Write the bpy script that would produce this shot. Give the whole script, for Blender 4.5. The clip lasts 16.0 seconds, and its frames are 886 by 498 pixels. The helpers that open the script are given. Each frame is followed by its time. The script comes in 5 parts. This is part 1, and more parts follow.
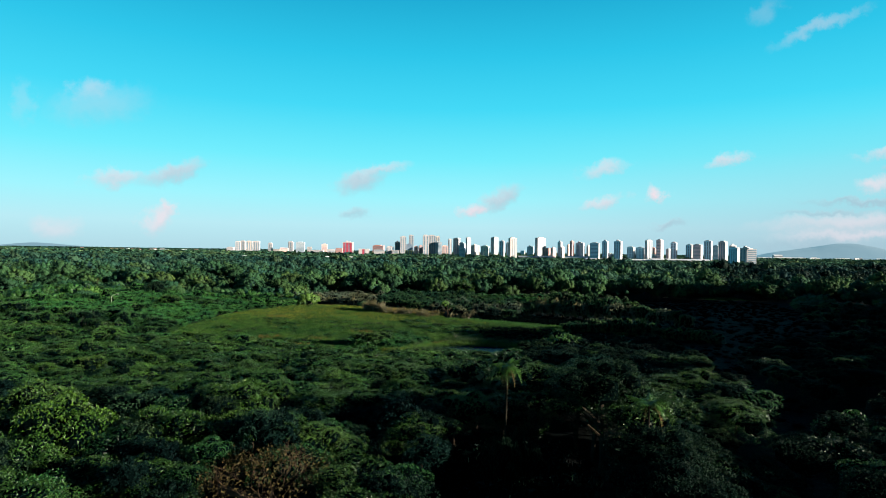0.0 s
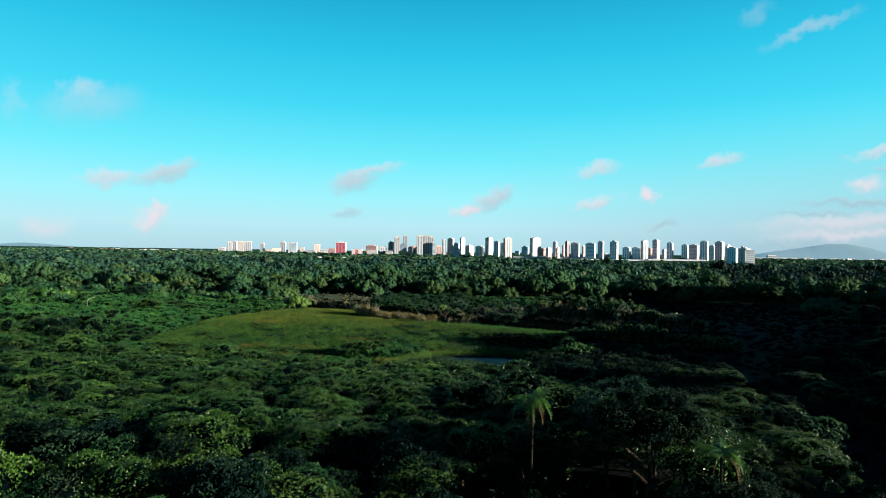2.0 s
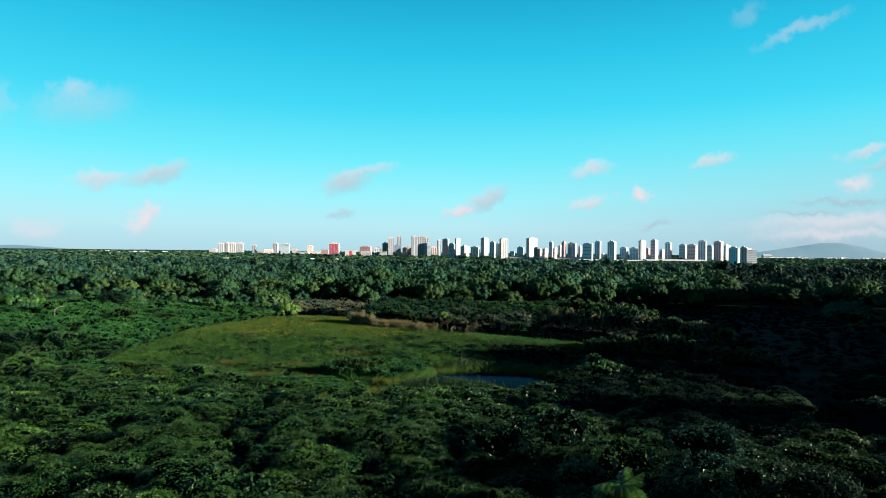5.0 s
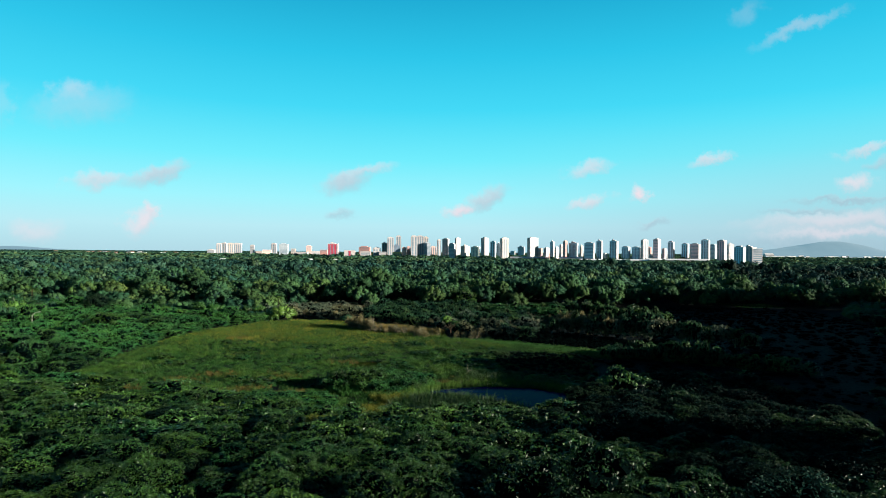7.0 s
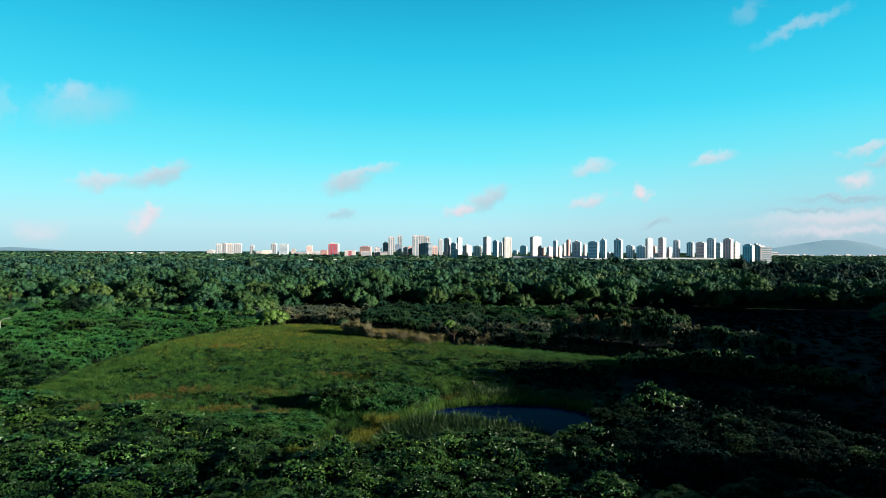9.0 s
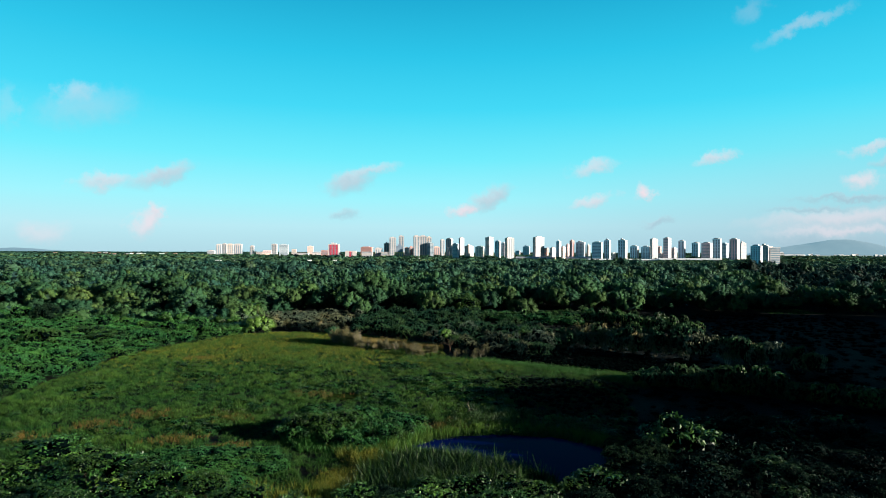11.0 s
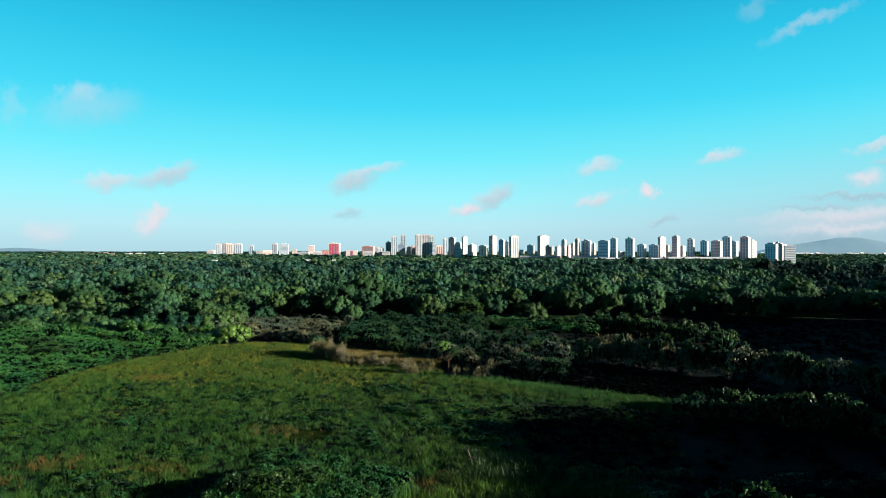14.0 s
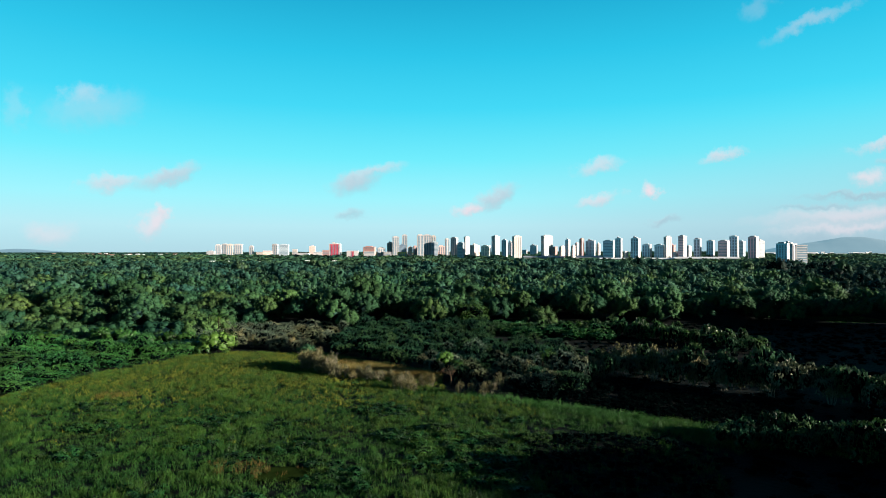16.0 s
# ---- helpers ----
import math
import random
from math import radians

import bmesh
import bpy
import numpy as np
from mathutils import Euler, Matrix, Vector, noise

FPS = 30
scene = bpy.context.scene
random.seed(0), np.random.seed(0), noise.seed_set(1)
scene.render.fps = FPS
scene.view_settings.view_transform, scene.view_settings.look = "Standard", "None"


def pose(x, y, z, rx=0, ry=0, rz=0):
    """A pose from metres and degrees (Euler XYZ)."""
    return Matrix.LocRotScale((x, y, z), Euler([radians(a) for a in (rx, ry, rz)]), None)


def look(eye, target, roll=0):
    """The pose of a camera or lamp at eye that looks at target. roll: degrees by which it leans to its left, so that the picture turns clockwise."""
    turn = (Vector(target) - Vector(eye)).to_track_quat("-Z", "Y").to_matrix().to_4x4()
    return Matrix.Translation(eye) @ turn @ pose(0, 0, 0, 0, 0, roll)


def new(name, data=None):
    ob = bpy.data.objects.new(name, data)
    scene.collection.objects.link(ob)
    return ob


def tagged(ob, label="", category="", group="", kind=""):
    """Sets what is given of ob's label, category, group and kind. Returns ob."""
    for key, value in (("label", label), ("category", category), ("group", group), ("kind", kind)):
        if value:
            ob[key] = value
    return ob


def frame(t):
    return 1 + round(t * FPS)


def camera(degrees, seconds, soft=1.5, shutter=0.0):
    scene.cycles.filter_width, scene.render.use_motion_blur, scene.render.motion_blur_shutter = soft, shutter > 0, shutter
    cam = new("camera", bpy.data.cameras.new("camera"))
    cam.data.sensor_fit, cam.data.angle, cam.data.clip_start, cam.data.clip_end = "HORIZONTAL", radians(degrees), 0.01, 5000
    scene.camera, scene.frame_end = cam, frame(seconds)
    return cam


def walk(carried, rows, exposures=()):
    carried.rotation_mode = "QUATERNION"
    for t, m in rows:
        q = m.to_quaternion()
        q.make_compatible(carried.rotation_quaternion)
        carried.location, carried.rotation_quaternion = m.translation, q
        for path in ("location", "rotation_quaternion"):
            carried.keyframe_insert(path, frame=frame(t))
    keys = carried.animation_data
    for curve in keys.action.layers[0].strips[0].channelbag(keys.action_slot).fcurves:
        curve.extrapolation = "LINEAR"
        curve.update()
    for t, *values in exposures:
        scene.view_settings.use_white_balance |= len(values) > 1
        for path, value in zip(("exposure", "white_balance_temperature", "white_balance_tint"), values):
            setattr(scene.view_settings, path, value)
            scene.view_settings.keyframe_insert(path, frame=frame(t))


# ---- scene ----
cam = camera(73.1, 16.0, soft=0.5)
PATH = [
    (0, (4.332, 3.704, 33.865), (4.289, 5.704, 33.87), 0.8),
    (0.5, (3.794, 7.969, 33.985), (3.761, 9.968, 33.99), 0.9),
    (1, (3.262, 12.206, 34.067), (3.236, 14.206, 34.072), 0.9),
    (1.5, (2.692, 16.261, 34.136), (2.668, 18.261, 34.141), 0.9),
    (2, (2.094, 20.371, 34.214), (2.073, 22.371, 34.22), 0.8),
    (2.5, (1.525, 24.412, 34.283), (1.506, 26.412, 34.29), 0.9),
    (3, (0.847, 28.456, 34.493), (0.83, 30.456, 34.5), 0.8),
    (3.5, (0.183, 32.27, 34.61), (0.174, 34.27, 34.618), 0.8),
    (4, (-0.58, 36.142, 34.81), (-0.584, 38.142, 34.818), 0.7),
    (6.5, (-2.71, 54.664, 35.48), (-2.707, 56.664, 35.487), 0.5),
    (7, (-2.988, 59.131, 35.445), (-2.986, 61.131, 35.452), 0.4),
    (7.5, (-3.215, 63.701, 35.357), (-3.215, 65.701, 35.364), 0.4),
    (8, (-3.382, 68.487, 35.336), (-3.381, 70.487, 35.342), 0.3),
    (8.5, (-3.464, 73.354, 35.321), (-3.462, 75.354, 35.327), 0.3),
    (9, (-3.385, 78.25, 35.345), (-3.388, 80.25, 35.351), 0.2),
    (11.5, (0.159, 101.465, 36.663), (0.144, 103.465, 36.669), 0.1),
    (12, (0.607, 106.544, 36.688), (0.589, 108.544, 36.693), 0.0),
    (12.5, (0.861, 111.791, 36.648), (0.842, 113.791, 36.652), 0.0),
    (13, (1.039, 117.113, 36.622), (1.018, 119.113, 36.625), 0.0),
    (13.5, (1.155, 122.375, 36.599), (1.132, 124.375, 36.603), 0.0),
    (14, (1.193, 127.627, 36.594), (1.169, 129.627, 36.597), -0.0),
    (14.5, (1.191, 132.778, 36.542), (1.165, 134.777, 36.546), 0.0),
    (15, (1.24, 137.896, 36.508), (1.212, 139.895, 36.512), -0.0),
    (15.5, (1.228, 142.904, 36.465), (1.198, 144.904, 36.469), -0.1),
    (16, (1.105, 148.06, 36.481), (1.074, 150.059, 36.485), -0.1),
]
walk(cam, [(t, look(eye, target, roll)) for t, eye, target, roll in PATH], [(0.0, 1.9), (16.0, 1.9)])

# ---- world, sun ----
SUN_TURN, SUN_HEIGHT = 105.0, 12.5      # degrees clockwise from +y, degrees above the horizon
world = bpy.data.worlds.new("sky")
scene.world = world
world.use_nodes = True
wt = world.node_tree
wt.nodes.clear()


def wnode(kind, **sets):
    n = wt.nodes.new(kind)
    for k, v in sets.items():
        if k == "operation":
            n.operation = v
        elif k == "blend":
            n.data_type, n.blend_type = "RGBA", v
    return n


def wlink(a, b):
    if isinstance(a, (int, float)):
        b.default_value = a
    elif isinstance(a, tuple):
        b.default_value = a
    else:
        wt.links.new(a, b)


def wmath(op, a, b=0.0, clamp=False):
    n = wnode("ShaderNodeMath", operation=op)
    n.use_clamp = clamp
    wlink(a, n.inputs[0])
    wlink(b, n.inputs[1])
    return n.outputs[0]


def wmix(fac, a, b):
    n = wnode("ShaderNodeMix", blend="MIX")
    wlink(fac, n.inputs["Factor"])
    wlink(a, n.inputs[6])
    wlink(b, n.inputs[7])
    return n.outputs[2]


coord = wnode("ShaderNodeTexCoord")
split = wnode("ShaderNodeSeparateXYZ")
wt.links.new(coord.outputs["Generated"], split.inputs[0])
ahead = wmath("MAXIMUM", split.outputs[1], 0.05)
sky_u, sky_v = wmath("DIVIDE", split.outputs[0], ahead), wmath("DIVIDE", split.outputs[2], ahead)

nishita = wnode("ShaderNodeTexSky")
nishita.sky_type = "NISHITA"
nishita.sun_disc = False
nishita.sun_elevation, nishita.sun_rotation = radians(SUN_HEIGHT), radians(SUN_TURN)
nishita.ozone_density = 4.0
dim = wnode("ShaderNodeMix", blend="MULTIPLY")
dim.inputs[0].default_value = 1.0
wt.links.new(nishita.outputs[0], dim.inputs[6])
dim.inputs[7].default_value = (0.10, 0.10, 0.10, 1)

# saturated tropical morning blue: pale cyan at the horizon, deep blue overhead
ramp = wnode("ShaderNodeValToRGB")
wt.links.new(split.outputs[2], ramp.inputs[0])
stops = [(0.0, (0.48, 0.76, 0.86)), (0.04, (0.52, 0.88, 0.97)), (0.085, (0.37, 0.96, 1.05)), (0.15, (0.17, 0.90, 1.04)),
         (0.23, (0.055, 0.74, 0.98)), (0.31, (0.022, 0.60, 0.87)), (0.39, (0.010, 0.44, 0.70)), (0.47, (0.005, 0.16, 0.32)), (0.60, (0.004, 0.055, 0.21)), (1.0, (0.003, 0.025, 0.18))]
while len(ramp.color_ramp.elements) < len(stops):
    ramp.color_ramp.elements.new(0.5)
for el, (p, c) in zip(ramp.color_ramp.elements, stops):
    el.position, el.color = p, (*c, 1)
sky = wmix(0.08, ramp.outputs[0], dim.outputs[2])
# milky air low on the side of the sun
side = wmath("MULTIPLY", wmath("SUBTRACT", split.outputs[0], 0.05), 1.5, True)
low = wmath("SUBTRACT", 1.0, wmath("MULTIPLY", split.outputs[2], 5.0), True)
sky = wmix(wmath("MULTIPLY", wmath("MULTIPLY", side, low), 0.75), sky, (0.33, 0.47, 0.58, 1))

noise_at = wnode("ShaderNodeCombineXYZ")
wlink(sky_u, noise_at.inputs[0])
wlink(sky_v, noise_at.inputs[1])
puff = wnode("ShaderNodeTexNoise")
wt.links.new(noise_at.outputs[0], puff.inputs["Vector"])
puff.inputs["Scale"].default_value, puff.inputs["Detail"].default_value, puff.inputs["Roughness"].default_value = 26.0, 5.0, 0.62
puff_parts = wnode("ShaderNodeSeparateColor")
wt.links.new(puff.outputs["Color"], puff_parts.inputs[0])
warp_u = wmath("ADD", sky_u, wmath("MULTIPLY", wmath("SUBTRACT", puff_parts.outputs[0], 0.5), 0.085))
warp_v = wmath("ADD", sky_v, wmath("MULTIPLY", wmath("SUBTRACT", puff_parts.outputs[1], 0.5), 0.045))


def cloud(u, v, half_u, half_v, lean, dense, bright):
    """One small soft cloud at a bearing and height, its lower side greyer than its top."""
    global sky
    c, s = math.cos(radians(lean)), math.sin(radians(lean))
    du, dv = wmath("SUBTRACT", warp_u, u), wmath("SUBTRACT", warp_v, v)
    a = wmath("ADD", wmath("MULTIPLY", du, c / half_u), wmath("MULTIPLY", dv, s / half_u))
    b = wmath("ADD", wmath("MULTIPLY", dv, c / half_v), wmath("MULTIPLY", du, -s / half_v))
    r2 = wmath("ADD", wmath("MULTIPLY", a, a), wmath("MULTIPLY", b, b))
    body = wmath("SUBTRACT", 1.0, wmath("MULTIPLY", r2, 0.42), True)
    body = wmath("MULTIPLY", wmath("MULTIPLY", body, body), min(1.0, dense * 1.25))
    lit = wmath("ADD", wmath("MULTIPLY", b, 0.3), bright, True)
    tone = wmix(lit, (0.40, 0.53, 0.63, 1), (0.86, 0.77, 0.83, 1))
    sky = wmix(wmath("MULTIPLY", body, wmath("GREATER_THAN", split.outputs[1], 0.0)), sky, tone)


cloud(-0.624, 0.267, 0.030, 0.0151, 10, 0.28, 0.9)
cloud(-0.605, 0.239, 0.080, 0.0284, 5, 0.22, 0.55)
cloud(-0.742, 0.241, 0.017, 0.0321, 0, 0.14, 0.7)
cloud(-0.578, 0.116, 0.043, 0.0113, 5, 0.55, 0.7)
cloud(-0.478, 0.125, 0.055, 0.0142, 14, 0.6, 0.4)
cloud(-0.504, 0.046, 0.028, 0.0189, 30, 0.65, 1)
cloud(-0.487, 0.065, 0.015, 0.0142, 0, 0.6, 1)
cloud(-0.684, 0.029, 0.040, 0.0170, 0, 0.35, 1)
cloud(-0.163, 0.117, 0.040, 0.0180, 14, 0.62, 0.35)
cloud(-0.122, 0.136, 0.040, 0.0076, 10, 0.4, 0.7)
cloud(-0.174, 0.060, 0.019, 0.0076, 8, 0.4, 0.1)
cloud(0.027, 0.069, 0.021, 0.0085, 10, 0.75, 0.9)
cloud(0.072, 0.088, 0.034, 0.0151, 24, 0.6, 0.35)
cloud(0.242, 0.138, 0.038, 0.0113, 14, 0.5, 0.8)
cloud(0.247, 0.086, 0.032, 0.0085, 12, 0.6, 0.8)
cloud(0.327, 0.099, 0.015, 0.0104, 10, 0.85, 1)
cloud(0.448, 0.157, 0.032, 0.0085, 15, 0.55, 0.8)
cloud(0.358, 0.048, 0.026, 0.0057, 10, 0.45, 0)
cloud(0.691, 0.119, 0.028, 0.0123, 0, 0.6, 1)
cloud(0.715, 0.176, 0.045, 0.0076, 14, 0.5, 0.8)
cloud(0.734, 0.150, 0.028, 0.0095, 14, 0.4, 0.3)
cloud(0.668, 0.057, 0.142, 0.0151, 4, 0.5, 0.9)
cloud(0.677, 0.091, 0.085, 0.0057, 2, 0.5, 0)
cloud(0.659, 0.034, 0.123, 0.0085, 2, 0.5, 0.9)
cloud(0.611, 0.015, 0.113, 0.0113, 0, 0.4, 0.0)
cloud(0.611, 0.072, 0.066, 0.0047, 3, 0.4, 0)
cloud(0.597, 0.379, 0.072, 0.0105, 24, 0.30, 0.6)
cloud(0.510, 0.404, 0.030, 0.0160, 30, 0.14, 0.6)
# deeper sky away from the view, least so opposite the sun
turn_away = wmath("ADD", wmath("MULTIPLY", split.outputs[1], 0.52), 0.75)
turn_away = wmath("SUBTRACT", turn_away, wmath("MULTIPLY", split.outputs[0], 0.45), True)
turn_away = wmath("MAXIMUM", turn_away, 0.38)
turn_away = wmath("MAXIMUM", turn_away, wmath("MULTIPLY", wmath("SUBTRACT", split.outputs[1], 0.2), 2.6, True))
deep = wnode("ShaderNodeMix", blend="MULTIPLY")
deep.inputs[0].default_value = 1.0
wlink(sky, deep.inputs[6])
wlink(turn_away, deep.inputs[7])
sky = deep.outputs[2]
back = wnode("ShaderNodeBackground")
wlink(sky, back.inputs[0])
back.inputs[1].default_value = 0.268
out = wnode("ShaderNodeOutputWorld")
wt.links.new(back.outputs[0], out.inputs[0])

sun_data = bpy.data.lights.new("sun", "SUN")
sun_data.energy, sun_data.angle, sun_data.color = 5.0, radians(0.6), (1.0, 0.92, 0.78)
sun = new("sun", sun_data)
sx, sy = math.sin(radians(SUN_TURN)), math.cos(radians(SUN_TURN))
sun.matrix_world = look((sx * 300, sy * 300, 300 * math.tan(radians(SUN_HEIGHT))), (0, 0, 0))


# ---- materials ----
def material(name, build):
    m = bpy.data.materials.new(name)
    m.use_nodes = True
    nt = m.node_tree
    bsdf = nt.nodes["Principled BSDF"]
    build(nt, bsdf)
    return m


def ramp_node(nt, source, stops):
    r = nt.nodes.new("ShaderNodeValToRGB")
    while len(r.color_ramp.elements) < len(stops):
        r.color_ramp.elements.new(0.5)
    for el, (p, c) in zip(r.color_ramp.elements, stops):
        el.position, el.color = p, (*c, 1)
    nt.links.new(source, r.inputs[0])
    return r.outputs[0]


def noise_node(nt, scale, detail=4.0, rough=0.55, space="Position"):
    if space == "Position":
        src = nt.nodes.new("ShaderNodeNewGeometry").outputs["Position"]
    else:
        src = nt.nodes.new("ShaderNodeTexCoord").outputs["Object"]
    n = nt.nodes.new("ShaderNodeTexNoise")
    n.inputs["Scale"].default_value, n.inputs["Detail"].default_value, n.inputs["Roughness"].default_value = scale, detail, rough
    nt.links.new(src, n.inputs["Vector"])
    return n.outputs["Fac"]


def mix_node(nt, mode, fac, a, b):
    n = nt.nodes.new("ShaderNodeMix")
    n.data_type, n.blend_type = "RGBA", mode
    for v, s in ((fac, n.inputs[0]), (a, n.inputs[6]), (b, n.inputs[7])):
        if isinstance(v, (int, float, tuple)):
            s.default_value = v
        else:
            nt.links.new(v, s)
    return n.outputs[2]


def bump(nt, bsdf, height, strength, distance):
    b = nt.nodes.new("ShaderNodeBump")
    b.inputs["Strength"].default_value, b.inputs["Distance"].default_value = strength, distance
    nt.links.new(height, b.inputs["Height"])
    nt.links.new(b.outputs[0], bsdf.inputs["Normal"])


def leaf_material(name, dark, mid, light, patch=0.03, gloss=0.5, through_light=0.12, shine=0.11):
    """Foliage: every tree has its own tone, every leaf varies about it, whole stands drift in hue."""
    def build(nt, bsdf):
        isl = nt.nodes.new("ShaderNodeNewGeometry").outputs["Random Per Island"]
        own = nt.nodes.new("ShaderNodeAttribute")
        own.attribute_name = "tone"
        blend = nt.nodes.new("ShaderNodeMix")
        blend.inputs[0].default_value = 0.42
        nt.links.new(own.outputs["Fac"], blend.inputs[2])
        nt.links.new(isl, blend.inputs[3])
        col = ramp_node(nt, blend.outputs[0], [(0.12, dark), (0.52, mid), (0.9, light)])
        spin = nt.nodes.new("ShaderNodeMath")
        spin.operation = "MULTIPLY"
        spin.inputs[1].default_value = 9.7
        nt.links.new(own.outputs["Fac"], spin.inputs[0])
        odd = nt.nodes.new("ShaderNodeMath")
        odd.operation = "FRACT"
        nt.links.new(spin.outputs[0], odd.inputs[0])
        col = mix_node(nt, "MULTIPLY", 1.0, col, ramp_node(nt, odd.outputs[0], [(0.0, (0.80, 1.0, 1.15)), (0.5, (1.0, 1.0, 1.0)), (0.8, (1.2, 1.06, 0.85)), (1.0, (1.5, 1.05, 0.8))]))
        drift = ramp_node(nt, noise_node(nt, patch, 3.0), [(0.32, (0.70, 0.78, 0.80)), (0.5, (1.0, 1.0, 1.0)), (0.68, (1.25, 1.15, 0.95))])
        col = mix_node(nt, "MULTIPLY", 1.0, col, drift)
        tree = nt.nodes.new("ShaderNodeObjectInfo").outputs["Random"]
        col = mix_node(nt, "MULTIPLY", 1.0, col, ramp_node(nt, tree, [(0.0, (0.66, 0.74, 0.76)), (0.6, (1.0, 1.0, 1.0)), (1.0, (1.25, 1.15, 0.95))]))
        nt.links.new(col, bsdf.inputs["Base Color"])
        bsdf.inputs["Roughness"].default_value = gloss
        bsdf.inputs["Specular IOR Level"].default_value = shine
        tr = nt.nodes.new("ShaderNodeBsdfTranslucent")
        nt.links.new(col, tr.inputs[0])
        mx = nt.nodes.new("ShaderNodeMixShader")
        mx.inputs[0].default_value = through_light
        nt.links.new(bsdf.outputs[0], mx.inputs[1])
        nt.links.new(tr.outputs[0], mx.inputs[2])
        nt.links.new(mx.outputs[0], nt.nodes["Material Output"].inputs[0])
    return material(name, build)


LEAF = leaf_material("leaf_green", (0.0020, 0.0092, 0.0024), (0.0092, 0.0350, 0.0078), (0.0400, 0.1040, 0.0230), gloss=0.42, shine=0.17)
LEAF_BRIGHT = leaf_material("leaf_bright", (0.0045, 0.0175, 0.0030), (0.0125, 0.0450, 0.0080), (0.0420, 0.1040, 0.0220), gloss=0.42, shine=0.17)
# leaf of dark trees, its blue-black also painting shade in the east
LEAF_DARK_SHADE = leaf_material("leaf_dark_shade", (0.0008, 0.0036, 0.0036), (0.0028, 0.0112, 0.0090), (0.0140, 0.0370, 0.0240), gloss=0.6, shine=0.03)
LEAF_GREY = leaf_material("leaf_grey", (0.020, 0.030, 0.018), (0.054, 0.069, 0.044), (0.138, 0.150, 0.105))
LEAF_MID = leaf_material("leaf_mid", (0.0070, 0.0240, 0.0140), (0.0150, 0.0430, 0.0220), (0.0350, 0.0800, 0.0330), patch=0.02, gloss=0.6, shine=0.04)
# distance haze put into the leaf colour: paler and bluer
LEAF_FAR_HAZE = leaf_material("leaf_far_haze", (0.0100, 0.0330, 0.0250), (0.0210, 0.0560, 0.0380), (0.0420, 0.0900, 0.0570), patch=0.009, gloss=0.6, shine=0.04)
# blue-dark leaf that paints shade into wood crowns and the far east
LEAF_SHADE = leaf_material("leaf_shade", (0.0030, 0.0090, 0.0100), (0.0085, 0.0230, 0.0230), (0.0200, 0.0460, 0.0400), patch=0.01, gloss=0.6, shine=0.02)
LEAF_FRESH = leaf_material("leaf_fresh", (0.0090, 0.0450, 0.0110), (0.0170, 0.0720, 0.0185), (0.0310, 0.1060, 0.0300), patch=0.05, gloss=0.5)


def grass_build(nt, bsdf):
    """Reed grass: green stands with ochre and brown drifts, each blade with its own tone."""
    isl = nt.nodes.new("ShaderNodeNewGeometry").outputs["Random Per Island"]
    col = ramp_node(nt, isl, [(0.0, (0.0055, 0.0200, 0.0046)), (0.5, (0.0140, 0.0430, 0.0086)), (1.0, (0.031, 0.076, 0.0150))])
    warm = ramp_node(nt, noise_node(nt, 0.05, 5.0, 0.7), [(0.36, (0.50, 0.90, 0.9)), (0.48, (0.75, 1.0, 1.0)), (0.58, (1.0, 1.06, 0.95)), (0.68, (1.6, 1.05, 0.95))])
    col = mix_node(nt, "MULTIPLY", 1.0, col, ramp_node(nt, noise_node(nt, 0.6, 3.0, 0.6), [(0.36, (0.36, 0.46, 0.45)), (0.5, (1.0, 1.0, 1.0)), (0.66, (1.5, 1.4, 1.2))]))
    col = mix_node(nt, "MULTIPLY", 1.0, col, warm)
    # ripe yellow tips over green blades
    place = nt.nodes.new("ShaderNodeSeparateXYZ")
    nt.links.new(nt.nodes.new("ShaderNodeNewGeometry").outputs["Position"], place.inputs[0])
    ripe = nt.nodes.new("ShaderNodeMapRange")
    ripe.inputs["From Min"].default_value, ripe.inputs["From Max"].default_value, ripe.inputs["To Max"].default_value = 0.4, 1.1, 0.5
    nt.links.new(place.outputs[2], ripe.inputs["Value"])
    col = mix_node(nt, "MIX", ripe.outputs[0], col, (0.080, 0.146, 0.016, 1))
    nt.links.new(col, bsdf.inputs["Base Color"])
    bsdf.inputs["Roughness"].default_value, bsdf.inputs["Specular IOR Level"].default_value = 0.6, 0.1
    tr = nt.nodes.new("ShaderNodeBsdfTranslucent")
    nt.links.new(col, tr.inputs[0])
    mx = nt.nodes.new("ShaderNodeMixShader")
    mx.inputs[0].default_value = 0.2
    nt.links.new(bsdf.outputs[0], mx.inputs[1])
    nt.links.new(tr.outputs[0], mx.inputs[2])
    nt.links.new(mx.outputs[0], nt.nodes["Material Output"].inputs[0])


GRASS = material("marsh_grass", grass_build)
REED = leaf_material("dry_reed", (0.055, 0.054, 0.018), (0.115, 0.105, 0.040), (0.20, 0.18, 0.08), patch=0.1, gloss=0.7)

STRAW = leaf_material("straw_grass", (0.045, 0.066, 0.009), (0.095, 0.118, 0.018), (0.16, 0.175, 0.04), patch=0.1, gloss=0.7)
RUST_GRASS = leaf_material("rust_grass", (0.042, 0.036, 0.012), (0.085, 0.062, 0.020), (0.14, 0.098, 0.036), patch=0.1, gloss=0.7)


